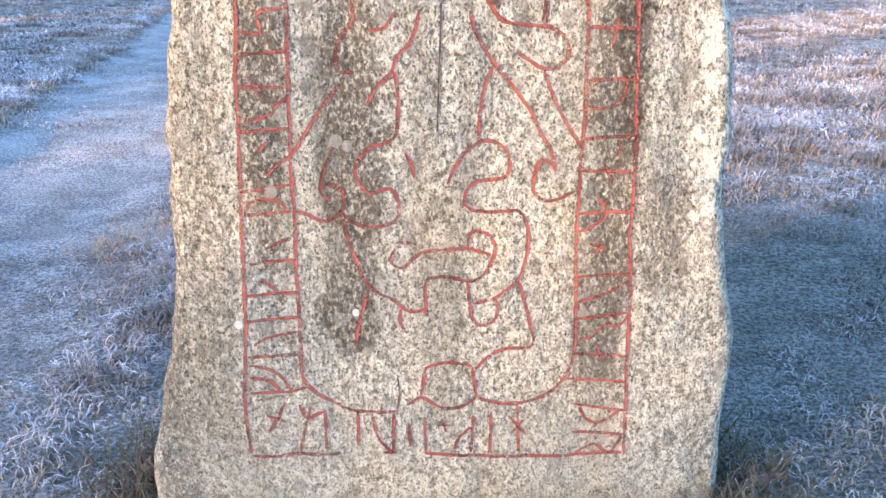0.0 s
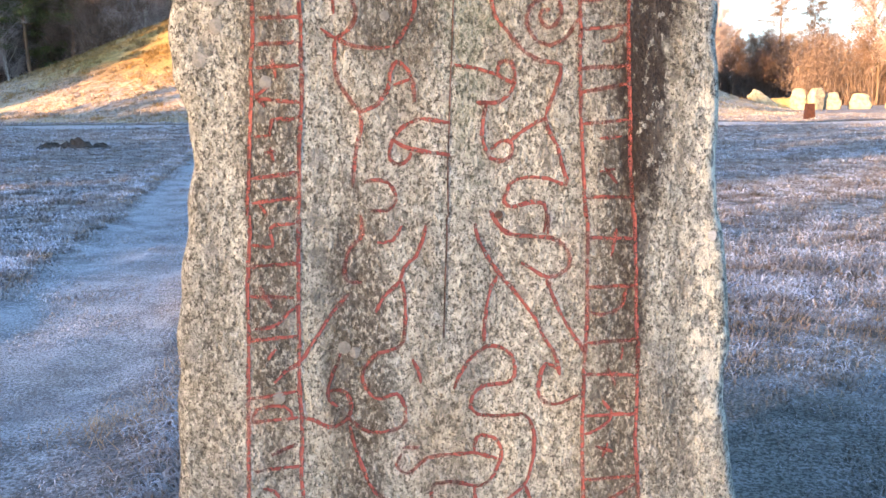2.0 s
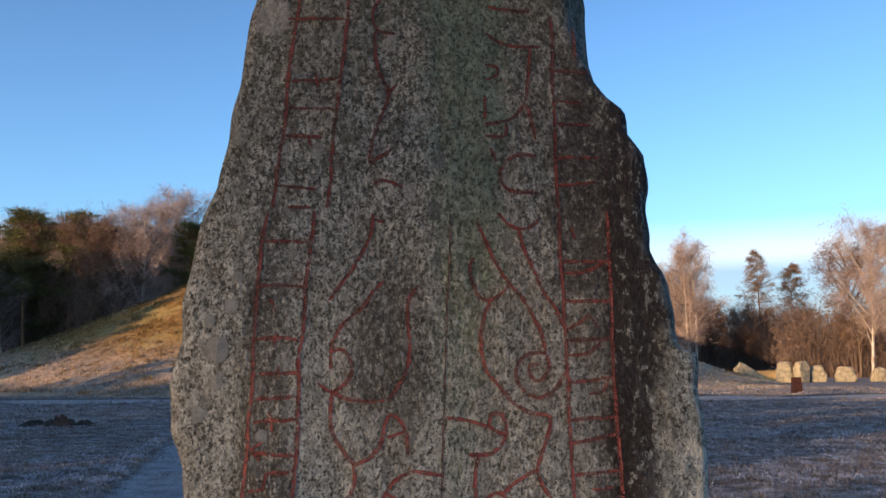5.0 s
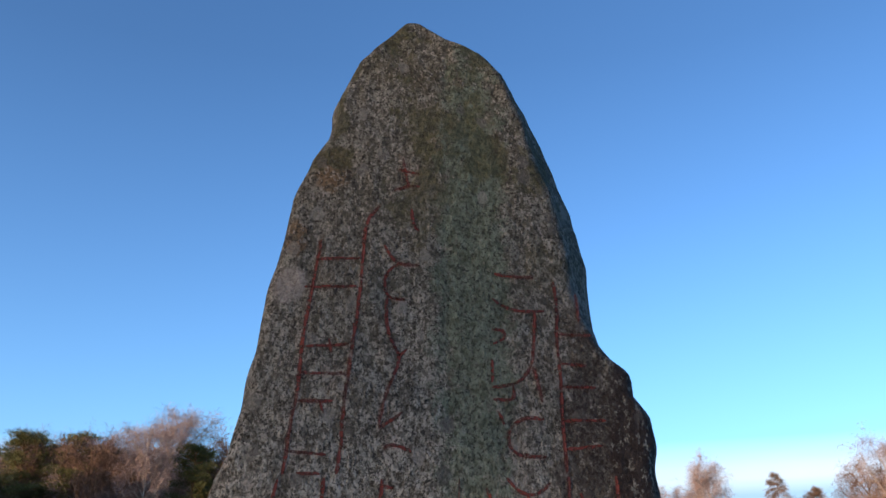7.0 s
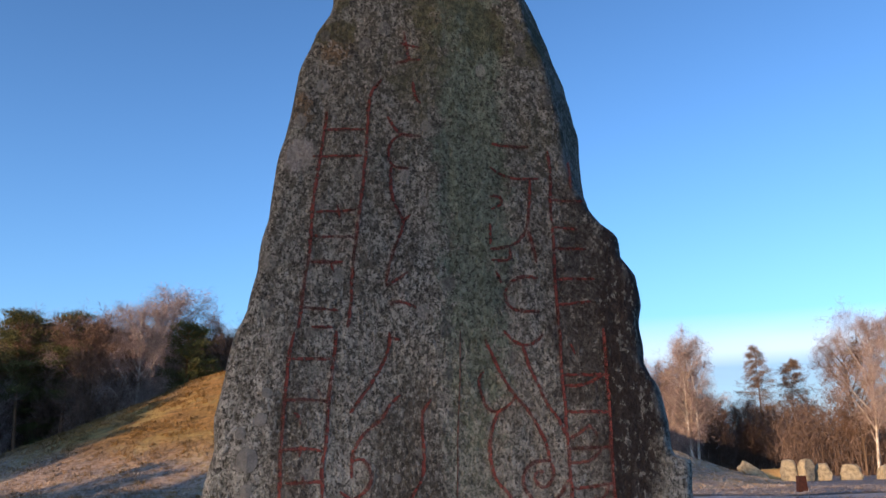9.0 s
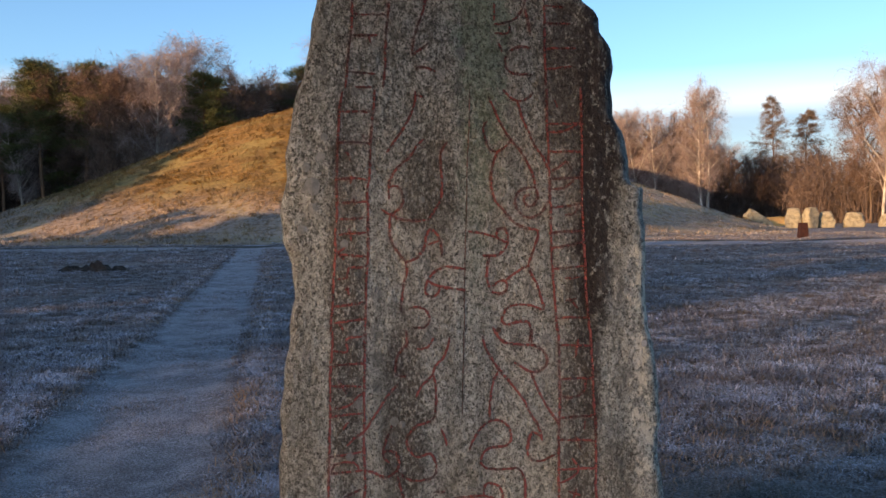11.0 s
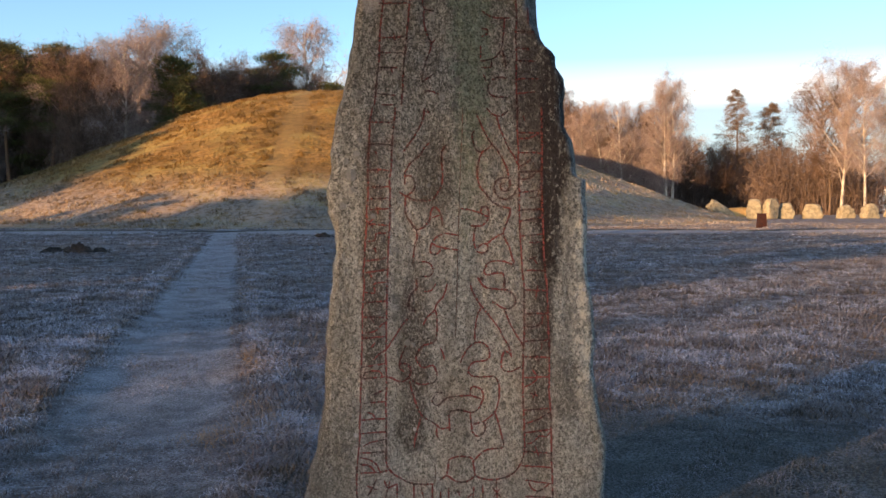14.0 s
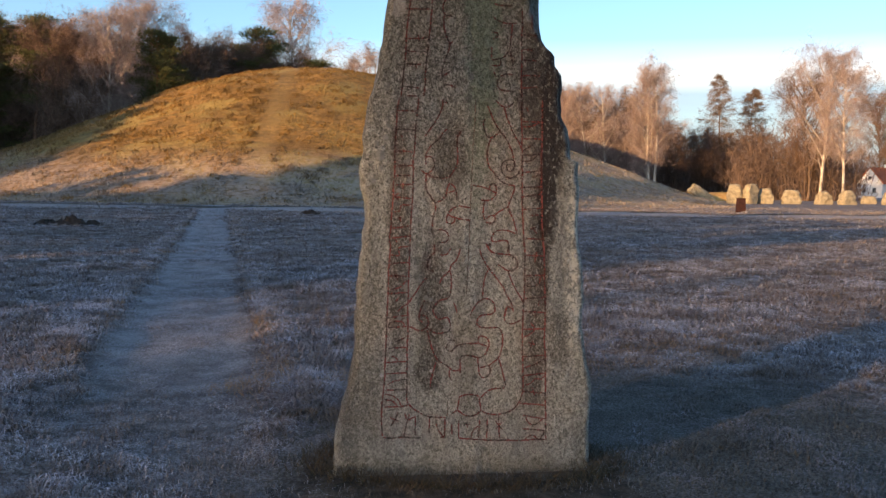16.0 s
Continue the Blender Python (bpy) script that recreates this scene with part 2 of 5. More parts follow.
def worn_paint():
    k = Nodes("worn_red_paint", 0.85)
    n = k.noise(60, 3, 0.6)
    c = k.mix(k.ramp(n, 0.35, 0.65), (0.12, 0.03, 0.024), (0.24, 0.075, 0.058))
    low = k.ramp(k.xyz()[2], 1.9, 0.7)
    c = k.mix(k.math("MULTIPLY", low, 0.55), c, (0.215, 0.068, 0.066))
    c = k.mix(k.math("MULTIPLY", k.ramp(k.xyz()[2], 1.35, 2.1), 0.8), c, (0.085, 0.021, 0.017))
    c = k.mix(k.ramp(k.noise(12, 4, 0.7, k.stretch(1, 1, 1, (2, 2, 9))), 0.52, 0.64, 0.0, 0.7), c, (0.05, 0.02, 0.017))
    k.done(c)
    clear = k.t.nodes.new("ShaderNodeBsdfTransparent")
    blend = k.t.nodes.new("ShaderNodeMixShader")
    gap = k.ramp(k.noise(85, 3, 0.65, k.stretch(1, 1, 1, (4, 4, 4))), 0.48, 0.68, 0.94, 0.3)
    gap = k.math("MULTIPLY", gap, k.ramp(k.noise(7, 3, 0.6, k.stretch(1, 1, 1, (8, 1, 2))), 0.35, 0.55, 0.7, 1.0))
    k.put(blend.inputs[0], gap)
    k.t.links.new(clear.outputs[0], blend.inputs[1])
    k.t.links.new(k.b.outputs[0], blend.inputs[2])
    k.t.links.new(blend.outputs[0], k.t.nodes["Material Output"].inputs[0])
    return k.m


def dark_crack():
    k = Nodes("dark_crack", 0.95)
    return k.done(k.mix(k.ramp(k.noise(50), 0.4, 0.6), (0.05, 0.036, 0.028), (0.16, 0.09, 0.07)))


def frost_ground():
    k = Nodes("frosted_turf", 0.95)
    co = k.world.outputs["Position"]
    a, b, d = k.noise(0.5, 5, 0.6, co), k.noise(6, 5, 0.7, co), k.noise(60, 3, 0.6, co)
    c = k.mix(k.ramp(b, 0.35, 0.65), (0.075, 0.06, 0.048), (0.21, 0.165, 0.13))
    c = k.mix(k.math("MULTIPLY", k.ramp(d, 0.40, 0.60, 0.1, 0.85), k.ramp(k.noise(3.0, 4, 0.6, co), 0.38, 0.6, 0.25, 1.0)), c, (0.52, 0.525, 0.56))
    c = k.mix(k.ramp(a, 0.4, 0.65, 0, 0.4), c, (0.40, 0.34, 0.26))
    # shaded gaps between the tussocks, put into the turf colour as dark noise
    c = k.mix(k.ramp(k.noise(2.1, 5, 0.75, co), 0.50, 0.60, 0, 0.75), c, (0.085, 0.064, 0.05))
    c = k.mix(k.ramp(k.noise(4.3, 4, 0.65, k.stretch(1, 1, 1, (3, 8, 0), co)), 0.53, 0.61, 0, 0.5), c, (0.05, 0.043, 0.038))
    p = k.xyz(co)
    # trodden frosty path, and the track that crosses before the mound
    off = k.math("ABSOLUTE", k.math("ADD", k.math("ADD", p[0], k.math("MULTIPLY", p[1], 0.2195)), k.math("ADD", 1.27, k.math("MULTIPLY", k.math("SUBTRACT", b, 0.5), 0.6))))
    trail = k.math("MULTIPLY", k.ramp(off, 0.86, 0.50), k.ramp(k.math("ADD", p[1], k.math("MULTIPLY", a, 3.0)), 2.5, 8.0))
    c = k.mix(k.math("MULTIPLY", trail, 0.8), c, k.mix(k.ramp(k.math("ADD", k.math("MULTIPLY", d, 0.6), k.math("MULTIPLY", k.noise(2.2, 5, 0.7, co), 0.4)), 0.42, 0.58), (0.22, 0.222, 0.22), (0.55, 0.56, 0.59)))
    lane = k.math("ABSOLUTE", k.math("SUBTRACT", p[1], 45.5))
    c = k.mix(k.math("MULTIPLY", k.ramp(lane, 3.4, 2.2), 0.7), c, k.mix(b, (0.36, 0.35, 0.34), (0.52, 0.51, 0.50)))
    ditch = k.math("ABSOLUTE", k.math("ADD", k.math("SUBTRACT", p[1], 49.6), k.math("MULTIPLY", k.noise(0.3, 2, 0.5, co), 0.6)))
    c = k.mix(k.math("MULTIPLY", k.ramp(ditch, 1.3, 0.7), 0.9), c, (0.07, 0.06, 0.045))
    # greener, less rimed turf near the stone, with foreground shade put into its colour
    gx, gy = k.math("SUBTRACT", p[0], 1.1), k.math("SUBTRACT", p[1], 2.0)
    near = k.math("SQRT", k.math("ADD", k.math("MULTIPLY", gx, gx), k.math("MULTIPLY", gy, gy)))
    c = k.mix(k.ramp(k.math("ADD", near, k.math("MULTIPLY", a, 1.6)), 3.6, 2.2, 0, 0.75), c, k.mix(k.ramp(d, 0.4, 0.6), (0.045, 0.05, 0.04), (0.165, 0.178, 0.155)))
    # bare soil worn round the stone
    dx, dy = p[0], k.math("SUBTRACT", p[1], 1.55)
    ring = k.math("SQRT", k.math("ADD", k.math("MULTIPLY", dx, dx), k.math("MULTIPLY", dy, k.math("MULTIPLY", dy, 1.6))))
    soil = k.ramp(k.math("ADD", ring, k.math("MULTIPLY", b, 0.5)), 1.3, 0.95)
    c = k.mix(k.math("MULTIPLY", soil, 0.85), c, k.mix(k.ramp(b, 0.35, 0.65), (0.035, 0.028, 0.02), (0.13, 0.10, 0.068)))
    k.bump(k.math("ADD", d, b), 1.0, 0.05)
    return k.done(c)


def blades(name, low, straw, green, frost, amount, lift=0.0, foot=False, thaw_shade=False):
    """Grass blades: brown to green at the root, more or less frost towards the tip."""
    k = Nodes(name, 0.85)
    co = k.world.outputs["Position"]
    tip = k.t.nodes.new("ShaderNodeAttribute")
    tip.attribute_name = "tip"
    patch = k.noise(0.45, 4, 0.6, co)
    small = k.noise(2.5, 4, 0.65, co)
    c = k.mix(k.island(), straw, low)
    c = k.mix(k.ramp(small, 0.45, 0.7, 0, 0.7), c, green)
    rime = k.math("MULTIPLY", k.ramp(tip.outputs["Fac"], 0.1, 0.9), k.ramp(patch, 0.3, 0.65, amount * 0.45 + lift, amount + lift))
    rime = k.math("MULTIPLY", rime, k.ramp(k.island(), 0.0, 1.0, 0.55, 1.25))
    rime = k.math("MULTIPLY", rime, k.ramp(k.noise(1.7, 4, 0.7, co), 0.4, 0.6, 0.25, 1.15))
    # less rime in the same gaps, to carry their painted shade
    rime = k.math("MULTIPLY", rime, k.ramp(k.noise(4.3, 4, 0.65, k.stretch(1, 1, 1, (3, 8, 0), co)), 0.52, 0.61, 1.05, 0.5))
    if thaw_shade:  # greener and less rimed round the stone, foreground shade mixed into the colour
        q = k.xyz(co)
        gx, gy = k.math("SUBTRACT", q[0], 1.1), k.math("SUBTRACT", q[1], 2.0)
        near = k.ramp(k.math("ADD", k.math("SQRT", k.math("ADD", k.math("MULTIPLY", gx, gx), k.math("MULTIPLY", gy, gy))), k.math("MULTIPLY", patch, 1.6)), 3.6, 2.2)
        rime = k.math("MULTIPLY", rime, k.math("SUBTRACT", 1.0, k.math("MULTIPLY", near, 0.6)))
        c = k.mix(k.math("MULTIPLY", near, 0.7), c, (0.095, 0.103, 0.08))
    c = k.mix(k.ramp(k.noise(0.9, 5, 0.75, co), 0.5, 0.62, 0, 0.6), c, low)
    if foot:  # rime that has not thawed round the mound's foot and on its far flank
        c = k.mix(k.ramp(k.noise(0.11, 4, 0.65, co), 0.48, 0.6, 0, 0.6), c, (0.15, 0.095, 0.033))
        p = k.xyz(co)
        cold = k.math("ADD", k.ramp(p[2], 4.6, 1.2), k.ramp(p[0], 2.0, 12.0, 0.0, 1.0))
        rime = k.math("MAXIMUM", rime, k.math("MULTIPLY", k.math("MINIMUM", cold, 1.0), k.ramp(k.noise(1.4, 4, 0.6, co), 0.38, 0.58, 0.05, 0.55)))
    return k.done(k.mix(rime, c, frost))


def simple(name, a, b, scale, rough=0.9, stretch=(1, 1, 1), relief=0.3, vary=0.0, depth=0.03):
    k = Nodes(name, rough)
    co = k.stretch(*stretch)
    n = k.math("ADD", k.math("MULTIPLY", k.noise(scale, 5, 0.65, co), 0.65), k.math("MULTIPLY", k.noise(scale * 6, 3, 0.6, co), 0.35))
    c = k.mix(k.ramp(n, 0.35, 0.65), a, b)
    if vary:
        c = k.mix(k.math("MULTIPLY", k.object_random(), vary), c, (0.03, 0.025, 0.02))
    k.bump(n, relief, depth)
    return k.done(c)


def leafy(name, a, b, c3):
    """Needles and twigs: each its own tone."""
    k = Nodes(name, 0.85)
    c = k.mix(k.island(), a, b)
    c = k.mix(k.math("MULTIPLY", k.object_random(), 0.8), c, c3)
    return k.done(c)


GRANITE, PAINT, CRACK = granite_face(), worn_paint(), dark_crack()
TURF = frost_ground()
FIELD_GRASS = blades("frosted_grass", (0.085, 0.065, 0.052), (0.30, 0.228, 0.175), (0.12, 0.10, 0.082), (0.69, 0.70, 0.765), 1.22, thaw_shade=True)
STRAW_GRASS = blades("dry_straw_grass", (0.31, 0.18, 0.095), (0.54, 0.34, 0.19), (0.36, 0.22, 0.12), (0.70, 0.66, 0.62), 0.5)
BASE_GRASS = blades("dark_rank_grass", (0.035, 0.034, 0.02), (0.17, 0.115, 0.062), (0.045, 0.055, 0.024), (0.5, 0.5, 0.5), 0.12)
MOUND_GRASS = blades("dry_mound_grass", (0.24, 0.143, 0.047), (0.42, 0.248, 0.082), (0.17, 0.115, 0.036), (0.56, 0.53, 0.51), 0.10, foot=True)


def mound_turf():
    k = Nodes("dry_mound_turf", 0.95)
    co = k.world.outputs["Position"]
    a, b = k.noise(0.35, 5, 0.6, co), k.noise(2.2, 5, 0.7, co)
    c = k.mix(k.ramp(b, 0.35, 0.65), (0.20, 0.112, 0.034), (0.41, 0.24, 0.076))
    c = k.mix(k.ramp(a, 0.45, 0.7, 0, 0.5), c, (0.30, 0.16, 0.05))
    tuss = k.noise(0.9, 5, 0.75, k.stretch(1, 1, 2.0, co=co))
    c = k.mix(k.ramp(tuss, 0.50, 0.62, 0, 0.75), c, (0.085, 0.06, 0.024))
    c = k.mix(k.ramp(k.noise(0.11, 4, 0.65, co), 0.48, 0.6, 0, 0.55), c, (0.13, 0.08, 0.03))
    c = k.mix(k.ramp(k.noise(0.16, 3, 0.6, co), 0.45, 0.6, 0, 0.65), c, (0.34, 0.26, 0.085))
    p = k.xyz(co)
    off = k.math("ABSOLUTE", k.math("ADD", k.math("ADD", p[0], 11.6), k.math("MULTIPLY", k.math("SUBTRACT", p[1], 55), 0.049)))
    c = k.mix(k.math("MULTIPLY", k.ramp(k.math("ADD", off, k.math("MULTIPLY", b, 0.9)), 1.7, 0.7), 0.3), c, (0.30, 0.21, 0.085))
    cold = k.math("MINIMUM", k.math("ADD", k.ramp(p[2], 4.6, 1.2), k.ramp(p[0], 4.0, 14.0, 0.0, 0.5)), 0.9)
    c = k.mix(k.math("MULTIPLY", cold, k.ramp(b, 0.35, 0.6, 0.1, 0.5)), c, (0.50, 0.46, 0.45))
    k.bump(b, 0.8, 0.2)
    return k.done(c)


MOUND_TURF = mound_turf()
BANK_TURF = simple("dry_bank_turf", (0.44, 0.25, 0.085), (0.62, 0.39, 0.14), 1.2, 0.95, relief=0.8, depth=0.1)
BIRCH_BARK = simple("white_birch_bark", (0.25, 0.20, 0.15), (0.70, 0.64, 0.55), 0.8, 0.7, (2, 2, 0.7), 0.3)
BIRCH_LIMBS = simple("birch_limb_bark", (0.22, 0.17, 0.135), (0.50, 0.43, 0.365), 1.5, 0.85, (2, 2, 0.6), 0.3)
BROWN_BARK = simple("brown_bark", (0.07, 0.05, 0.035), (0.17, 0.115, 0.08), 2.0, 0.9, (2, 2, 0.4), 0.6)
PINE_BARK = simple("pine_bark", (0.10, 0.06, 0.04), (0.28, 0.14, 0.07), 1.5, 0.9, (2, 2, 0.4), 0.6)
BIRCH_TWIGS = leafy("birch_twigs", (0.19, 0.142, 0.128), (0.44, 0.345, 0.315), (0.30, 0.218, 0.188))
BROWN_TWIGS = leafy("brown_twigs", (0.075, 0.05, 0.038), (0.24, 0.15, 0.108), (0.15, 0.092, 0.066))
RUSSET_TWIGS = leafy("russet_twigs", (0.10, 0.07, 0.056), (0.22, 0.152, 0.12), (0.165, 0.113, 0.086))
# brown twigs darkened: the shade under the trees is put into the colour
SHADE_TWIGS = leafy("shaded_underwood_twigs", (0.028, 0.02, 0.016), (0.10, 0.066, 0.048), (0.06, 0.04, 0.03))
GREY_TWIGS = leafy("grey_brown_twigs", (0.12, 0.085, 0.065), (0.23, 0.165, 0.125), (0.18, 0.13, 0.095))
PINE_NEEDLES = leafy("pine_needles", (0.045, 0.06, 0.022), (0.15, 0.155, 0.045), (0.10, 0.098, 0.036))
SPRUCE_NEEDLES = leafy("spruce_needles", (0.02, 0.035, 0.015), (0.05, 0.06, 0.025), (0.03, 0.035, 0.02))
SARSEN = simple("pale_standing_stone", (0.17, 0.145, 0.10), (0.38, 0.33, 0.225), 2.5, 0.9, relief=0.6)
SOIL = simple("dark_soil", (0.022, 0.018, 0.014), (0.07, 0.055, 0.045), 9, 0.98, relief=0.9)
RUST = simple("rusty_steel", (0.02, 0.008, 0.007), (0.055, 0.018, 0.012), 5, 0.8, relief=0.3)
LIME = simple("white_limewash", (0.66, 0.63, 0.58), (0.80, 0.78, 0.74), 1.5, 0.9, relief=0.1)
TILES = simple("red_roof_tiles", (0.36, 0.085, 0.035), (0.52, 0.15, 0.06), 3, 0.8, relief=0.4)
WOODWORK = simple("grey_woodwork", (0.20, 0.19, 0.17), (0.35, 0.33, 0.30), 4, 0.8)
PANE = simple("dark_window_glass", (0.02, 0.025, 0.03), (0.04, 0.05, 0.06), 2, 0.08, relief=0.0)
LICHEN = simple("grey_lichen", (0.11, 0.112, 0.103), (0.20, 0.20, 0.185), 40, 0.95, relief=0.4, depth=0.004)
PALE_LICHEN = simple("pale_lichen", (0.26, 0.26, 0.25), (0.42, 0.42, 0.40), 60, 0.95, relief=0.4, depth=0.004)


# ---- building helpers ----
def mesh(name, verts, faces, materials, smooth=False):
    me = bpy.data.meshes.new(name)
    me.from_pydata([tuple(v) for v in verts], [], [tuple(f) for f in faces])
    for m in materials:
        me.materials.append(m)
    if smooth:
        me.polygons.foreach_set("use_smooth", [True] * len(me.polygons))
    me.update()
    return me


def part(name, shape, material, parent, label="", smooth=False):
    ob = new(name, mesh(name, shape[0], shape[1], [material], smooth))
    ob.parent = parent
    return tagged(ob, label)


def thing(name, place=(0, 0, 0), **tags):
    ob = new(name)
    ob.location = place
    return tagged(ob, **tags)


def joined(shapes):
    verts, faces = [], []
    for v, f in shapes:
        n = len(verts)
        verts += list(v)
        faces += [tuple(i + n for i in q) for q in f]
    return verts, faces


def tube(points, radii, sides=6, cap=True):
    """A tapered tube along points."""
    pts = [Vector(p) for p in points]
    verts, faces = [], []
    for i, p in enumerate(pts):
        way = (pts[min(i + 1, len(pts) - 1)] - pts[max(i - 1, 0)]).normalized()
        a = way.orthogonal().normalized()
        if abs(way.z) > 0.3:
            a = Vector((1, 0, 0)) - way * way.x
            a.normalize()
        b = way.cross(a)
        for s in range(sides):
            t = 2 * math.pi * s / sides
            verts.append(p + (a * math.cos(t) + b * math.sin(t)) * radii[i])
    for i in range(len(pts) - 1):
        for s in range(sides):
            q = (s + 1) % sides
            faces.append((i * sides + s, i * sides + q, (i + 1) * sides + q, (i + 1) * sides + s))
    if cap:
        faces.append(tuple(range(sides - 1, -1, -1)))
        faces.append(tuple((len(pts) - 1) * sides + s for s in range(sides)))
    return verts, faces


def box(x0, x1, y0, y1, z0, z1):
    v = [(x, y, z) for z in (z0, z1) for y in (y0, y1) for x in (x0, x1)]
    return v, [(0, 2, 3, 1), (4, 5, 7, 6), (0, 1, 5, 4), (2, 6, 7, 3), (0, 4, 6, 2), (1, 3, 7, 5)]


def soft(edges0, edges1, x):
    t = np.clip((x - edges0) / (edges1 - edges0), 0, 1)
    return t * t * (3 - 2 * t)


def lattice(ix, iy, seed):
    h = np.sin(ix * 127.1 + iy * 311.7 + seed * 74.7) * 43758.5453
    return h - np.floor(h)


def value_noise(x, y, seed=0):
    """Smooth noise from 0 to 1 on a grid of unit cells."""
    ix, iy = np.floor(x), np.floor(y)
    fx, fy = soft(0, 1, x - ix), soft(0, 1, y - iy)
    a, b = lattice(ix, iy, seed), lattice(ix + 1, iy, seed)
    c, d = lattice(ix, iy + 1, seed), lattice(ix + 1, iy + 1, seed)
    return (a * (1 - fx) + b * fx) * (1 - fy) + (c * (1 - fx) + d * fx) * fy


# ---- ground ----
MOUND_X, MOUND_Y = -11.6, 97.0
MOUND_R = [0, 4.4, 10, 15.9, 21.5, 27, 32.1, 36, 40, 45, 60]
MOUND_H = [13.6, 13.45, 12.3, 10.35, 7.8, 5.4, 3.6, 2.1, 0.7, -0.1, -0.8]


def path_offset(x, y):
    return np.abs(x + 0.2195 * y + 1.27)


def ground_height(x, y):
    """The field: nearly level, tussocky, with the trodden path a little sunk."""
    r = np.hypot(x, y)
    h = 0.05 * (value_noise(x / 1.3, y / 1.3, 1) - 0.5) + 0.16 * (value_noise(x / 6, y / 6, 2) - 0.5) * soft(3, 12, r)
    h = h - 0.04 * soft(0.8, 0.4, path_offset(x, y)) * soft(1, 5, y)
    h = h + 0.10 * soft(0.5, 0.0, np.abs(y - 49.2)) * -1.5
    return h * soft(0.4, 1.6, np.hypot(x, y - 1.8)) * soft(160, 90, r)


def mound_height(x, y):
    r = np.hypot(x - MOUND_X, y - MOUND_Y)
    r = r * (1 + 0.02 * (value_noise(np.arctan2(y - MOUND_Y, x - MOUND_X) * 2.0, r * 0 + 3, 5) - 0.5))
    return np.interp(r, MOUND_R, MOUND_H) + 0.25 * (value_noise(x / 3, y / 3, 6) - 0.5) + 0.5 * (value_noise(x / 11, y / 11, 7) - 0.5)


def build_ground():
    radii = [0.0] + list(np.geomspace(0.35, 2500, 150))
    n = 220
    verts, faces = [(0, 0, 0)], []
    ang = np.linspace(0, 2 * math.pi, n, endpoint=False)
    for r in radii[1:]:
        x, y = r * np.cos(ang), r * np.sin(ang) + 1.8 * (1 if r < 50 else 0)
        verts += list(zip(x, y, ground_height(x, y)))
    for i in range(n):
        faces.append((0, 1 + i, 1 + (i + 1) % n))
    for k in range(len(radii) - 2):
        a, b = 1 + k * n, 1 + (k + 1) * n
        faces += [(a + i, b + i, b + (i + 1) % n, a + (i + 1) % n) for i in range(n)]
    verts[0] = (0, 1.8, 0)
    tagged(new("ground", mesh("ground", verts, faces, [TURF], True)), "frosted pale winter meadow with a trodden footpath", "ground", kind="structure")


def build_mound():
    verts, faces = [], []
    rings, n = 56, 150
    for k in range(rings + 1):
        r = 58 * k / rings
        ang = np.linspace(0, 2 * math.pi, n, endpoint=False)
        x, y = MOUND_X + r * np.cos(ang), MOUND_Y + r * np.sin(ang)
        verts += list(zip(x, y, mound_height(x, y)))
    for k in range(rings):
        a, b = k * n, (k + 1) * n
        faces += [(a + i, b + i, b + (i + 1) % n, a + (i + 1) % n) for i in range(n)]
    tagged(new("burial_mound", mesh("burial_mound", verts, faces, [MOUND_TURF], True)), "broad rounded burial mound under dry golden grass", "mound", kind="structure")


def blade_mesh(name, x, y, z, height, width, lean, material, label, rng, segments=2):
    """Many bent blades in one mesh. tip: 0 at the root, 1 at the point."""
    n = len(x)
    a = rng.uniform(0, 2 * math.pi, n)
    turn = rng.uniform(0, 2 * math.pi, n)
    sx, sy = np.cos(turn) * width / 2, np.sin(turn) * width / 2
    lx, ly = np.cos(a) * height * lean, np.sin(a) * height * lean
    co = np.empty((n, 5, 3))
    co[:, 0] = np.stack([x - sx, y - sy, z - 0.01], 1)
    co[:, 1] = np.stack([x + sx, y + sy, z - 0.01], 1)
    mx, my, mz = x + lx * 0.35, y + ly * 0.35, z + height * 0.6
    co[:, 2] = np.stack([mx + sx * 0.8, my + sy * 0.8, mz], 1)
    co[:, 3] = np.stack([mx - sx * 0.8, my - sy * 0.8, mz], 1)
    co[:, 4] = np.stack([x + lx, y + ly, z + height * (1 - 0.35 * lean)], 1)
    me = bpy.data.meshes.new(name)
    base = np.arange(n) * 5
    loops = np.stack([base, base + 1, base + 2, base + 3, base + 3, base + 2, base + 4], 1).ravel()
    starts = (np.arange(n)[:, None] * 7 + np.array([0, 4])).ravel()
    me.vertices.add(n * 5)
    me.loops.add(n * 7)
    me.polygons.add(n * 2)
    me.vertices.foreach_set("co", co.ravel())
    me.loops.foreach_set("vertex_index", loops.astype(np.int32))
    me.polygons.foreach_set("loop_start", starts.astype(np.int32))
    me.update(calc_edges=True)
    tip = me.attributes.new("tip", "FLOAT", "POINT")
    tip.data.foreach_set("value", np.tile([0, 0, 0.6, 0.6, 1.0], n).astype(np.float32))
    me.materials.append(material)
    return tagged(new(name, me), label, "grass", kind="stuff")


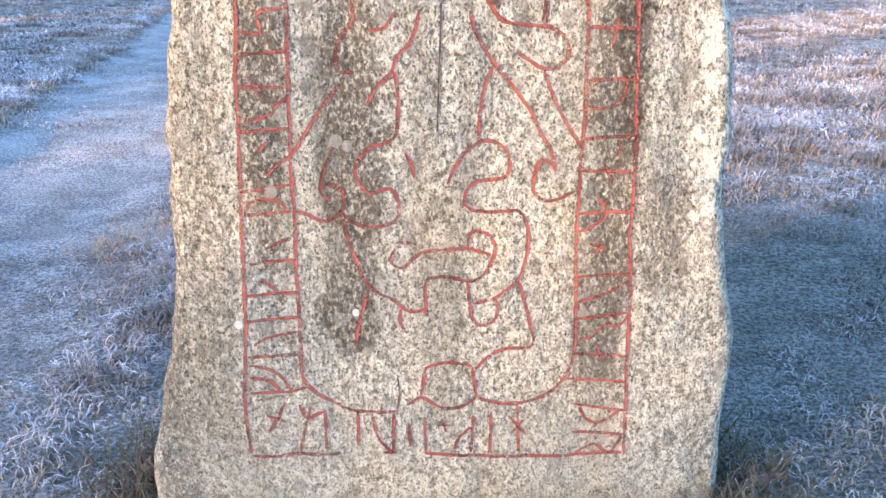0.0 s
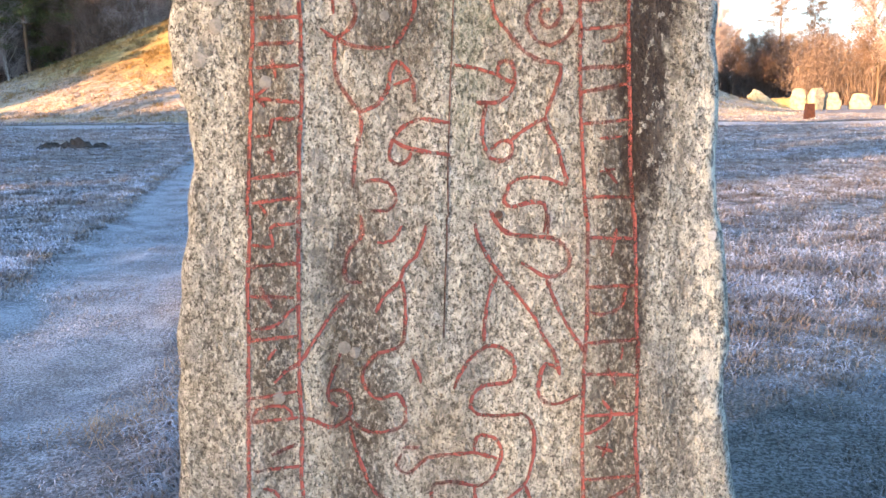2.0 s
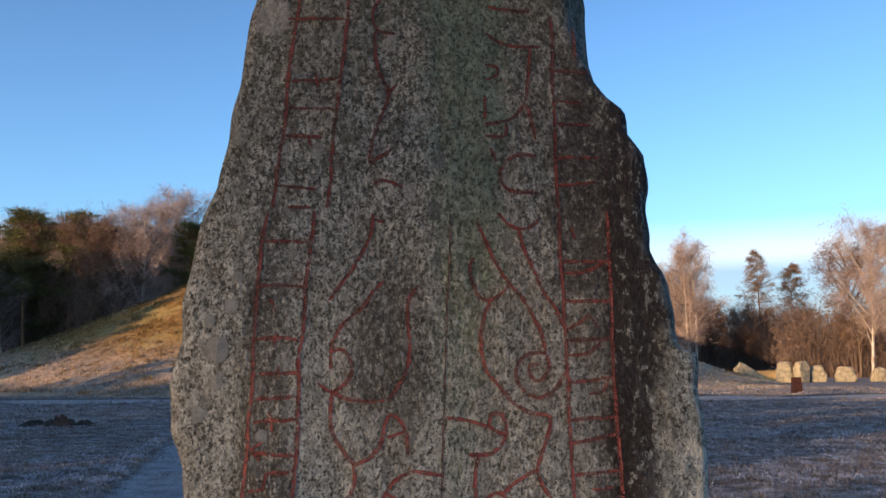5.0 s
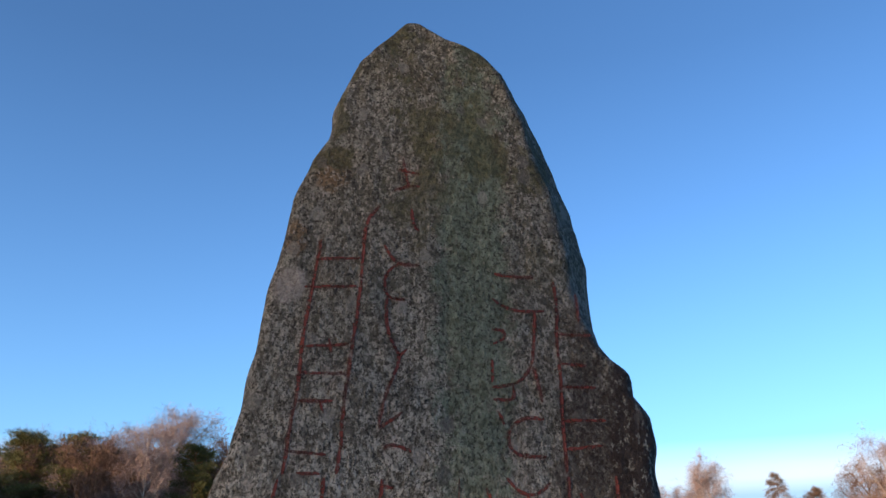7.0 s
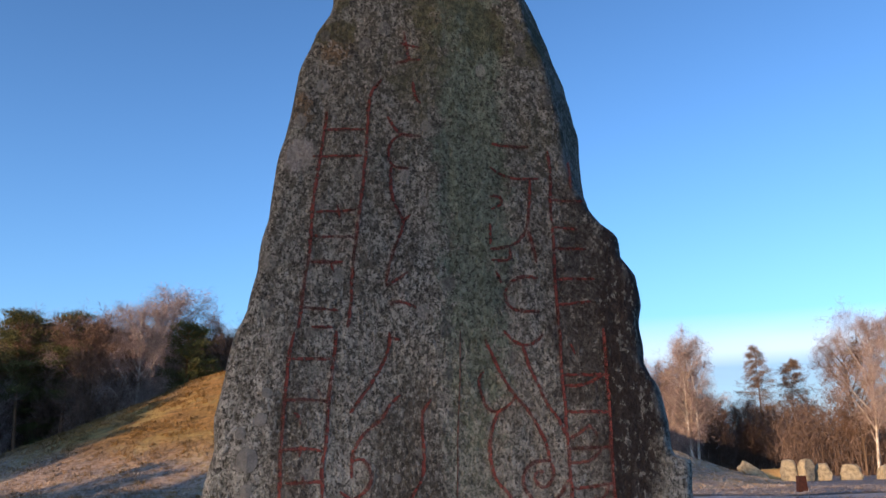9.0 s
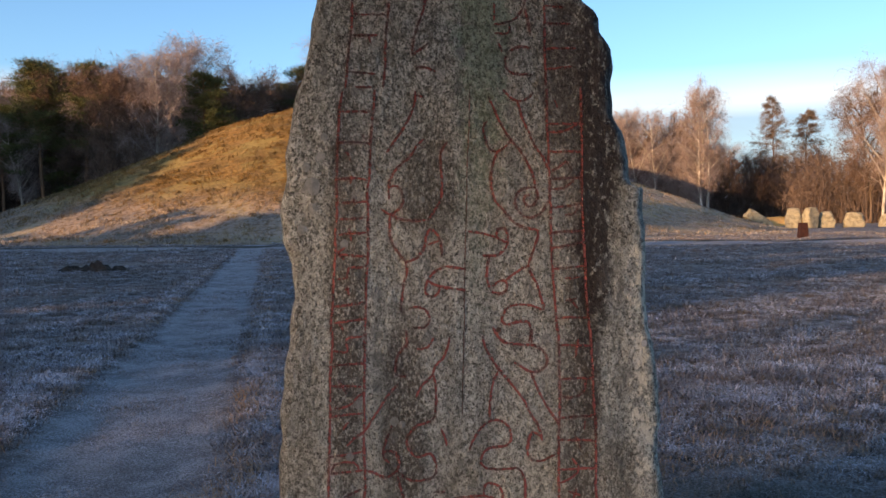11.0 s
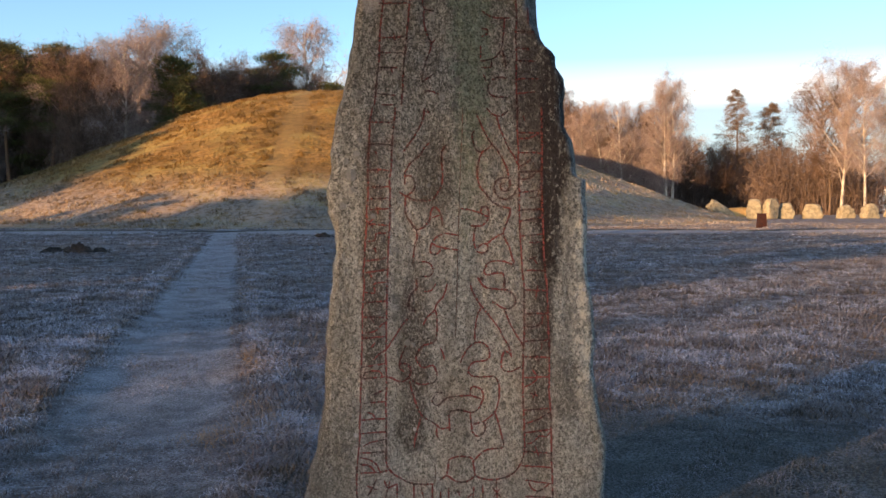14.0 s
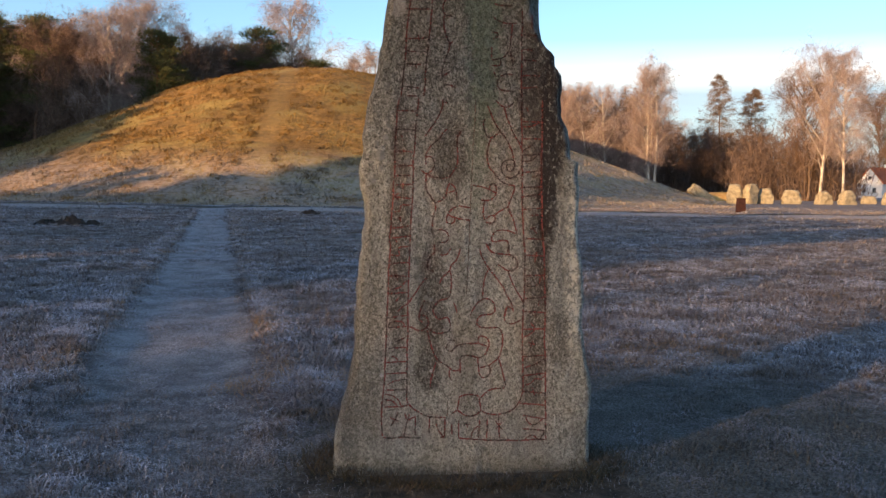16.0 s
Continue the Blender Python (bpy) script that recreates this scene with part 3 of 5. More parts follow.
def build_grass():
    rng = np.random.default_rng(3)
    # the meadow, thinning with distance
    n = 420000
    r = np.exp(rng.uniform(math.log(3.2), math.log(75), n))
    a = rng.uniform(-0.62, 0.62, n)
    x, y = r * np.sin(a), -2.6 + r * np.cos(a)
    clump = value_noise(x / 0.22, y / 0.22, 11) * 0.6 + value_noise(x / 0.9, y / 0.9, 12) * 0.6
    trod = soft(0.75, 0.45, path_offset(x, y) + 0.25 * (value_noise(x / 0.3, y / 0.3, 13) - 0.5)) * soft(1, 4, y)
    ring = soft(1.25, 0.8, np.hypot(x, (y - 1.55) * 1.2))
    lane = np.maximum(soft(3.2, 2.4, np.abs(y - 45.5)), soft(1.5, 1.0, np.abs(y - 49.4)))
    keep = (rng.uniform(0, 1, n) < (0.12 + clump * 0.85)) & (rng.uniform(0, 1, n) > ring * 0.82) & (rng.uniform(0, 1, n) > lane * 0.9)
    inside = (np.abs(x) < 0.62) & (y > 1.6) & (y < 2.1)
    far = np.hypot(x - MOUND_X, y - MOUND_Y) > 45
    keep &= ~inside & far
    x, y, r, clump, trod = x[keep], y[keep], r[keep], clump[keep], trod[keep]
    k = len(x)
    height = (0.018 + 0.085 * clump ** 3) * rng.uniform(0.6, 1.4, k) * (1 - 0.62 * trod) * (1 + 0.018 * r)
    height = height * (1 - 0.6 * soft(0.2, 0.7, x) * soft(4.4, 3.4, y))
    width = 0.0021 + 0.00055 * r
    blade_mesh("meadow_grass", x, y, ground_height(x, y), height, width, 0.9 + 0.9 * rng.uniform(0, 1, k), FIELD_GRASS, "short frosted winter grass of the meadow", rng)
    # dry straw tufts
    sx, sy, sh, sw = [], [], [], []
    for cx, cy, rad, count, tall in ((-1.15, 3.72, 0.34, 520, 0.13), (-0.75, 3.75, 0.22, 380, 0.14), (-1.55, 3.62, 0.26, 220, 0.11), (2.4, 5.2, 0.9, 1000, 0.10), (1.6, 4.6, 0.6, 700, 0.09), (3.6, 6.4, 1.0, 900, 0.10), (5.0, 8.2, 1.2, 800, 0.11), (1.9, 6.2, 0.9, 700, 0.10), (3.2, 7.8, 1.2, 700, 0.10), (1.3, 5.4, 0.5, 450, 0.09)):
        g = rng.normal(0, 1, (count, 2)) * rad * 0.5
        sx += list(cx + g[:, 0]); sy += list(cy + g[:, 1])
        sh += list(tall * 0.85 * rng.uniform(0.3, 1.1, count)); sw += [0.0036] * count
    # rank dark grass round the stone's foot
    m = 3000
    t, d = rng.uniform(0, 2 * math.pi, m), 1 + np.abs(rng.normal(0, 0.17, m))
    bx, by = 0.69 * np.cos(t) * d, 1.86 + 0.35 * np.sin(t) * d
    blade_mesh("foot_grass", bx, by, ground_height(bx, by), rng.uniform(0.025, 0.12, m), np.full(m, 0.0034), 1.0 + 0.9 * rng.uniform(0, 1, m), BASE_GRASS, "dark rank grass and straw round the stone's foot", rng)
    # taller unfrosted straw along the trodden edges of the path
    for i in range(420):
        y = math.exp(rng.uniform(math.log(4.0), math.log(38)))
        side = 1 if rng.uniform() < 0.7 else -1
        x = -1.27 - 0.2195 * y + side * (0.84 + abs(rng.normal(0, 0.10)))
        for j in range(18):
            sx.append(x + rng.normal(0, 0.07)); sy.append(y + rng.normal(0, 0.12))
            sh.append(rng.uniform(0.03, 0.10)); sw.append(0.003 + 0.0006 * y)
    sx, sy = np.array(sx), np.array(sy)
    blade_mesh("straw_tufts", sx, sy, ground_height(sx, sy), np.array(sh), np.array(sw), 1.0 + 0.9 * rng.uniform(0, 1, len(sx)), STRAW_GRASS, "dry orange straw tufts in the frost", rng)
    # tussocks: blades that fan out of one root
    def tussocks(cx, cy, per, rad, tall, wide, height_of, name, material, label):
        m = len(cx)
        t = rng.uniform(0, 2 * math.pi, (m, per))
        d = np.sqrt(rng.uniform(0, 1, (m, per))) * rad[:, None]
        x, y = (cx[:, None] + d * np.cos(t)).ravel(), (cy[:, None] + d * np.sin(t)).ravel()
        h = (tall[:, None] * rng.uniform(0.45, 1.1, (m, per)) * (1.1 - 0.5 * d / rad[:, None])).ravel()
        w = np.repeat(wide, per)
        blade_mesh(name, x, y, height_of(x, y), h, w, 0.9 + 0.9 * rng.uniform(0, 1, len(x)), material, label, rng)

    m = 15000
    r = np.exp(rng.uniform(math.log(4.6), math.log(60), m))
    a = rng.uniform(-0.58, 0.58, m)
    cx, cy = r * np.sin(a), -2.6 + r * np.cos(a)
    ok = (path_offset(cx, cy) > 0.82) & (np.hypot(cx, cy - 1.7) > 1.5) & (np.abs(cy - 45.8) > 4.5) & (value_noise(cx / 2.2, cy / 2.2, 17) > rng.uniform(0.1, 0.8, m))
    ok &= ~((cx > 0.4) & (cy < 4.2))
    cx, cy, r = cx[ok], cy[ok], r[ok]
    ey = np.exp(rng.uniform(math.log(4.5), math.log(40), 900))
    ex = -1.27 - 0.2195 * ey + np.where(rng.uniform(0, 1, 900) < 0.5, 1, -1) * (0.86 + np.abs(rng.normal(0, 0.14, 900)))
    cx, cy, r = np.concatenate([cx, ex]), np.concatenate([cy, ey]), np.concatenate([r, ey + 2.6])
    tussocks(cx, cy, 34, rng.uniform(0.08, 0.22, len(cx)) * (1 + 0.014 * r), rng.uniform(0.07, 0.15, len(cx)) * (1 + 0.006 * r), 0.0028 + 0.00065 * r, ground_height, "meadow_tussocks", FIELD_GRASS, "frosted tussocks of meadow grass")
    m = 4200
    rr, t = 44 * np.sqrt(rng.uniform(0, 1, m)), rng.uniform(math.pi * 0.95, math.pi * 2.05, m)
    cx, cy = MOUND_X + rr * np.cos(t), MOUND_Y + rr * np.sin(t)
    ok = (np.abs(cx - (-11.6 - 0.049 * (cy - 55))) > 1.0) & (value_noise(cx / 4, cy / 4, 18) > rng.uniform(0.1, 0.8, m))
    ok &= cx < MOUND_X + 13
    cx, cy = cx[ok], cy[ok]
    tussocks(cx, cy, 26, rng.uniform(0.25, 0.6, len(cx)), rng.uniform(0.25, 0.5, len(cx)), rng.uniform(0.04, 0.06, len(cx)), mound_height, "mound_tussocks", MOUND_GRASS, "dry golden tussocks on the mound")
    # the mound's long dry grass
    n = 190000
    rr, t = 47 * np.sqrt(rng.uniform(0, 1, n)), rng.uniform(0, 2 * math.pi, n)
    x, y = MOUND_X + rr * np.cos(t), MOUND_Y + rr * np.sin(t)
    keep = y < MOUND_Y + 12
    bare = np.abs(x - (-11.6 - 0.049 * (y - 55))) < 0.8
    keep &= ~(bare & (rng.uniform(0, 1, n) < 0.75)) & (value_noise(x / 1.1, y / 1.1, 21) > rng.uniform(0.05, 0.6, n))
    x, y = x[keep], y[keep]
    k = len(x)
    blade_mesh("mound_grass", x, y, mound_height(x, y), 0.08 + 0.26 * value_noise(x / 1.6, y / 1.6, 22) ** 2 * rng.uniform(0.5, 1.2, k), 0.03 + 0.03 * rng.uniform(0, 1, k), 1.1, MOUND_GRASS, "long dry golden grass on the mound", rng)


# ---- the runestone ----
LEFT_Z = [-0.2, 0, 0.19, 0.3, 0.42, 0.54, 0.68, 0.81, 0.97, 1.08, 1.18, 1.275, 1.38, 1.457, 1.536, 1.65, 1.72, 1.82, 1.915, 1.97, 2.075, 2.18, 2.295, 2.45, 2.61, 2.734, 2.8, 2.906, 3.07, 3.15, 3.21]
LEFT_X = [-0.67, -0.66, -0.645, -0.618, -0.585, -0.565, -0.553, -0.553, -0.545, -0.535, -0.522, -0.507, -0.508, -0.54, -0.548, -0.528, -0.53, -0.513, -0.50, -0.474, -0.455, -0.441, -0.432, -0.406, -0.385, -0.352, -0.312, -0.288, -0.232, -0.168, -0.112]
RIGHT_Z = [-0.2, 0, 0.16, 0.28, 0.44, 0.58, 0.73, 0.89, 0.95, 1.04, 1.17, 1.385, 1.5, 1.611, 1.621, 1.69, 1.79, 1.85, 2.06, 2.11, 2.165, 2.2, 2.25, 2.31, 2.48, 2.58, 2.65, 2.73, 2.9, 3.05, 3.116, 3.16, 3.21]
RIGHT_X = [0.65, 0.645, 0.638, 0.647, 0.648, 0.617, 0.592, 0.597, 0.600, 0.587, 0.567, 0.561, 0.552, 0.553, 0.513, 0.504, 0.483, 0.454, 0.45, 0.417, 0.411, 0.37, 0.347, 0.334, 0.326, 0.314, 0.294, 0.256, 0.21, 0.157, 0.066, -0.028, -0.098]


def face_y(x, z):
    """The carved face of the stone: it leans back a little, with broad ridges down it."""
    y = 1.687 + 0.1065 * x + 0.0158 * z + 0.0212 * z * z
    y = y + 0.12 * np.maximum(0, -0.415 - x) + 0.10 * np.maximum(0, x - 0.43)
    y = y + 0.010 * (value_noise(x * 9, z * 1.7, 31) - 0.5) + 0.012 * (value_noise(x * 4 + 3, z * 2.5, 32) - 0.5)
    y = y + 0.007 * (value_noise(x * 22, z * 9, 33) - 0.5) + 0.005 * (value_noise(x * 37, z * 19, 34) - 0.5)
    return y + 0.003 * np.exp(-((x - 0.005) / 0.012) ** 2) * soft(0.85, 1.0, z)


def stone_edges(z):
    wob = 0.012 * (value_noise(z * 14, z * 0, 41) - 0.5)
    left = np.interp(z, LEFT_Z, LEFT_X) + wob
    right = np.interp(z, RIGHT_Z, RIGHT_X) + 0.012 * (value_noise(z * 17, z * 0, 42) - 0.5)
    return left - 0.018 + 0.004 * z + 0.008 * soft(2.55, 2.72, z) * soft(2.95, 2.85, z), right + 0.013 + 0.016 * soft(1.5, 2.5, z) + 0.014 * soft(2.6, 2.8, z)


def build_runestone():
    stone = thing("runestone", label="tall grey granite runestone with worn red-painted carving", category="runestone")
    zs = np.concatenate([np.linspace(-0.15, 3.0, 252), np.linspace(3.01, 3.21, 22)])
    nf, ns, nb = 120, 12, 34
    verts, faces = [], []
    for z in zs:
        left, right = (float(v) for v in stone_edges(np.array(z)))
        if right - left < 0.03:
            mid = (left + right) / 2
            left, right = mid - 0.015, mid + 0.015
        bevel = 0.045 * float(soft(2.15, 2.4, z) * soft(3.15, 3.0, z))
        fr = right - min(bevel, (right - left) * 0.2)
        u = np.linspace(0, 1, nf)
        x = left + (fr - left) * (u - 0.045 * np.sin(2 * math.pi * u))
        e = np.minimum(x - left, fr - x)
        rad = min(0.034, (fr - left) / 2)
        q = np.clip(rad - e, 0, rad)
        y = face_y(x, np.full_like(x, z)) + rad - np.sqrt(rad * rad - q * q)
        thick = 0.36 - 0.06 * z
        ring = list(zip(x, y))
        s = np.linspace(0, 1, ns + 2)[1:-1]
        y0, y1 = y[-1], y[-1] + thick
        rough = 0.03 * (value_noise(s * 5, s * 0 + z * 4, 43) - 0.5)
        ring += list(zip(fr + (right - fr) * np.sin(s * math.pi / 2) + 0.012 * np.sin(s * math.pi) + rough * soft(0, .3, s), y0 + (y1 - y0) * s))
        w = np.linspace(0, 1, nb)
        xb = right + (left - right) * w
        yb = y1 + (y[0] + thick - y1) * w + 0.05 * np.sin(w * math.pi) + 0.03 * (value_noise(xb * 5, xb * 0 + z * 3, 44) - 0.5)
        ring += list(zip(xb, yb))
        s = s[::-1]
        ring += list(zip(left - 0.012 * np.sin(s * math.pi) + 0.03 * (value_noise(s * 5, s * 0 + z * 4, 45) - 0.5) * soft(0, .3, s), y[0] + thick * s))
        verts += [(a, b, z) for a, b in ring]
    n = nf + nb + 2 * ns
    for k in range(len(zs) - 1):
        a, b = k * n, (k + 1) * n
        faces += [(a + i, a + (i + 1) % n, b + (i + 1) % n, b + i) for i in range(n)]
    faces.append(tuple((len(zs) - 1) * n + i for i in range(n)))
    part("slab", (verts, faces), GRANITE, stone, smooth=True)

    cut_rng = random.Random(7)

    def cut(kind, text):
        """One carved line, its points in millimetres across and up the face, laid into the surface as a shallow painted groove."""
        pts = [Vector((float(a) / 1000, float(b) / 1000)) for a, b in (q.split(",") for q in text.split())]
        wide = {"frame_line": 0.0085, "ornament_line": 0.0082, "rune_stroke": 0.0075}.get(kind, 0.0034)
        if pts[0].y > 1.75:  # worn thinner high up
            wide *= 0.95
        line = []
        for i in range(len(pts) - 1):
            p0, p1, p2, p3 = pts[max(i - 1, 0)], pts[i], pts[i + 1], pts[min(i + 2, len(pts) - 1)]
            steps = max(2, int((p2 - p1).length / 0.012))
            for s in range(steps):
                t = s / steps
                line.append(0.5 * ((2 * p1) + (p2 - p0) * t + (2 * p0 - 5 * p1 + 4 * p2 - p3) * t * t + (3 * p1 - p0 - 3 * p2 + p3) * t ** 3))
        line.append(pts[-1])
        vs, fs = [], []
        for i, p in enumerate(line):
            way = (line[min(i + 1, len(line) - 1)] - line[max(i - 1, 0)]).normalized()
            side = Vector((-way.y, way.x))
            ends = 0.55 if i in (0, len(line) - 1) else 1.0
            for k, lift in ((-1, 0.0022), (0, 0.0013), (1, 0.0022)):
                w = wide / 2 * ends * cut_rng.uniform(0.65, 1.3)
                q = p + side * (k * w) + way * cut_rng.uniform(-0.002, 0.002)
                vs.append((q.x, float(face_y(np.array(q.x), np.array(q.y))) - lift, q.y))
        for i in range(len(line) - 1):
            for k in (0, 1):
                fs.append((i * 3 + k, i * 3 + k + 1, i * 3 + k + 4, i * 3 + k + 3))
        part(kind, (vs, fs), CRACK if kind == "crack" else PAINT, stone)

    cut("frame_line", "-399,1181 -401,1119 -405,1076 -407,1011 -407,933 -410,876 -412,806 -413,735 -414,649 -419,561 -419,497 -430,377 -432,294 -431,252 -426,205")
    cut("frame_line", "-426,200 -385,195 -335,199 -260,192 -229,193")
    cut("frame_line", "-134,194 -106,196")
    cut("frame_line", "-42,188 20,181 123,173 214,171 306,168 371,171 411,169")
    cut("frame_line", "-301,1181 -302,1117 -303,1064 -305,1009 -306,942 -307,885 -308,839 -306,780 -305,732 -308,658 -307,583 -307,519 -308,453 -308,399 -295,366 -266,337 -224,312 -193,300 -156,296 -106,296")
    cut("frame_line", "288,1175 289,1111 289,1033 290,954 287,885 285,837 284,777 283,716 285,628 288,537 290,457 285,402 271,368 253,341 222,319 165,305 108,311 76,325 70,356 65,398")
    cut("frame_line", "389,1174 391,1109 394,1043 395,952 400,894 399,835 399,762 398,688 406,585 408,479 409,383 413,284 416,167")
    cut("ornament_line", "65,398 38,408 1,411 -36,402 -43,375 -48,333")
    cut("ornament_line", "-81,309 -56,327 -41,327 -12,306 19,299 51,308 74,328")
    cut("ornament_line", "-204,1019 -233,986 -260,947 -286,908 -305,880 -334,861 -357,838")
    cut("ornament_line", "-177,1179 -176,1137 -201,1111 -210,1079 -210,1054 -198,1041 -175,1042")
    cut("ornament_line", "-45,1160 -53,1125 -67,1093 -90,1072 -98,1045 -132,1012 -150,979")
    cut("ornament_line", "-95,1044 -89,995 -91,938 -100,908 -146,893 -169,871 -180,848 -171,818 -154,800 -134,800 -108,807 -95,787 -90,762 -98,738 -127,727 -168,728 -193,741 -213,760")
    cut("ornament_line", "-223,893 -238,855 -250,820 -248,796 -230,780")
    cut("ornament_line", "-250,814 -223,817 -205,795 -206,765 -225,744 -249,738 -277,753 -303,763")
    cut("ornament_line", "-75,880 -64,857 -58,827")
    cut("crack", "-2,1178 -3,1114 -6,1049 -8,982 -10,923")
    cut("ornament_line", "55,1159 63,1124 86,1080 109,1047 138,1013 173,968 197,921 222,880 235,832")
    cut("ornament_line", "233,844 205,859 192,833 189,792 208,773 237,772 261,784 281,795")
    cut("ornament_line", "94,1177 110,1145 135,1133 197,1127 225,1120 249,1095 250,1067 233,1051 205,1043 176,1059 151,1074")
    cut("ornament_line", "208,1176 206,1133")
    cut("ornament_line", "203,1040 224,989 249,938 274,902 284,882")
    cut("ornament_line", "101,1049 85,1014 75,958 73,906")
    cut("ornament_line", "10,814 25,849 48,880 77,900 105,900 129,882 139,852 130,827 101,820 72,818 50,801 45,777 60,759 90,752 125,753 161,750 176,725 181,681 173,631 162,599 135,577 104,556 66,548")
    cut("ornament_line", "162,593 175,554 188,501 197,447 143,438 106,426 82,404 72,390")
    cut("ornament_line", "-94,633 -76,639 -46,665 -4,672 49,673 85,663 103,656")
    cut("ornament_line", "53,673 58,707 79,709 102,696 111,671 103,640 86,611 56,600 13,611 -29,609 -38,587 -35,522")
    cut("ornament_line", "-99,677 -111,652 -94,633")
    cut("ornament_line", "-99,689 -63,688")
    cut("ornament_line", "52,600 56,571 60,532 68,505 93,495 115,514 117,543 109,559")
    cut("ornament_line", "-207,741 -201,711 -187,667 -166,610 -142,584 -107,560 -77,536")
    cut("ornament_line", "-161,578 -174,533 -185,488 -188,455")
    cut("ornament_line", "-77,536 -59,533 -33,541")
    cut("ornament_line", "-90,537 -92,504 -78,484")
    cut("crack", "-101,384 -96,349 -101,300")
    cut("rune_stroke", "-397,1122 -354,1120 -357,1158 -306,1165")
    cut("rune_stroke", "-402,1078 -304,1085")
    cut("rune_stroke", "-403,1018 -312,1015")
    cut("rune_stroke", "-382,1038 -359,993")
    cut("rune_stroke", "-395,950 -350,958 -327,982 -310,996")
    cut("rune_stroke", "-410,927 -308,934")
    cut("rune_stroke", "-371,884 -353,909")
    cut("rune_stroke", "-412,804 -311,818")
    cut("rune_stroke", "-406,753 -395,782 -338,787 -322,762")
    cut("rune_stroke", "-406,755 -311,763")
    cut("rune_stroke", "-367,685 -331,699 -314,702")
    cut("rune_stroke", "-404,651 -307,656")
    cut("rune_stroke", "-389,611 -366,604 -355,585")
    cut("rune_stroke", "-412,580 -307,583")
    cut("rune_stroke", "-416,523 -305,526")
    cut("rune_stroke", "-404,467 -379,482 -313,493")
    cut("rune_stroke", "-418,441 -312,440")
    cut("rune_stroke", "-417,421 -372,409 -347,385 -333,357")
    cut("rune_stroke", "-419,393 -374,382 -355,353")
    cut("rune_stroke", "-421,356 -339,354 -298,363")
    cut("rune_stroke", "-389,299 -365,289 -346,279")
    cut("rune_stroke", "-346,330 -367,284 -386,257")
    cut("rune_stroke", "-316,320 -302,286 -280,294 -262,301")
    cut("rune_stroke", "-292,313 -302,281 -319,204")
    cut("rune_stroke", "-261,304 -262,201")
    cut("rune_stroke", "-189,297 -191,212")
    cut("rune_stroke", "-159,289 -148,239 -121,201 -111,199")
    cut("rune_stroke", "-110,291 -112,196")
    cut("rune_stroke", "-75,264 -74,206")
    cut("rune_stroke", "-40,276 -39,190")
    cut("rune_stroke", "-8,258 16,255")
    cut("rune_stroke", "0,267 7,238")
    cut("rune_stroke", "26,187 35,223 64,250")
    cut("rune_stroke", "68,279 63,185")
    cut("rune_stroke", "107,284 106,183")
    cut("rune_stroke", "165,303 169,238 173,176")
    cut("rune_stroke", "147,275 186,226")
    cut("rune_stroke", "185,266 154,231")
    cut("rune_stroke", "293,1124 389,1120")
    cut("rune_stroke", "350,1142 340,1083")
    cut("rune_stroke", "294,1020 391,1021")
    cut("rune_stroke", "296,968 323,963 363,976 372,1015")
    cut("rune_stroke", "292,902 398,906")
    cut("rune_stroke", "368,895 364,865")
    cut("rune_stroke", "288,834 398,829")
    cut("rune_stroke", "335,848 355,806")
    cut("rune_stroke", "286,743 398,745")
    cut("rune_stroke", "288,703 329,721 346,745 327,776")
    cut("rune_stroke", "313,677 351,664")
    cut("rune_stroke", "337,683 327,652")
    cut("rune_stroke", "286,602 403,608")
    cut("rune_stroke", "289,543 350,561 400,592")
    cut("rune_stroke", "289,504 405,515")
    cut("rune_stroke", "299,456 330,462 354,488 386,483 405,506")
    cut("rune_stroke", "288,423 409,411")
    cut("rune_stroke", "337,441 355,399")
    cut("rune_stroke", "275,361 409,349")
    cut("rune_stroke", "293,297 411,277")
    cut("rune_stroke", "306,296 321,260 347,247 373,257 398,278")
    cut("rune_stroke", "292,228 411,216")
    cut("rune_stroke", "305,173 344,193 378,169 396,190 408,212")
    cut("frame_line", "-363,1912 -371,1865 -376,1796 -380,1716 -382,1636 -381,1579 -384,1511 -389,1454 -387,1420 -395,1340 -397,1284 -401,1227 -405,1182")
    cut("frame_line", "-267,1913 -270,1866 -276,1797 -282,1739 -283,1659 -290,1613 -289,1556 -289,1487 -290,1419 -295,1339 -298,1270 -299,1225 -301,1179")
    cut("frame_line", "264,1919 262,1812 266,1741 267,1658 269,1564 269,1482 272,1411 274,1353 279,1259 286,1164")
    cut("frame_line", "370,1920 371,1824 372,1729 369,1646 368,1563 371,1481 375,1386 379,1256 386,1162")
    cut("rune_stroke", "-368,1848 -280,1847")
    cut("rune_stroke", "-380,1751 -335,1754 -283,1751")
    cut("rune_stroke", "-312,1783 -293,1760")
    cut("rune_stroke", "-357,1724 -346,1716 -341,1697")
    cut("rune_stroke", "-381,1643 -313,1643 -290,1636")
    cut("rune_stroke", "-339,1653 -341,1627")
    cut("rune_stroke", "-369,1570 -285,1572")
    cut("rune_stroke", "-332,1585 -327,1562")
    cut("rune_stroke", "-377,1519 -291,1524")
    cut("rune_stroke", "-379,1474 -291,1478")
    cut("rune_stroke", "-347,1493 -339,1453")
    cut("rune_stroke", "-381,1414 -291,1405")
    cut("rune_stroke", "-381,1418 -356,1437")
    cut("rune_stroke", "-381,1422 -362,1397")
    cut("rune_stroke", "-387,1340 -354,1342 -348,1372 -314,1373 -292,1379")
    cut("rune_stroke", "-365,1306 -343,1311")
    cut("rune_stroke", "-354,1317 -348,1288")
    cut("rune_stroke", "-393,1255 -298,1268")
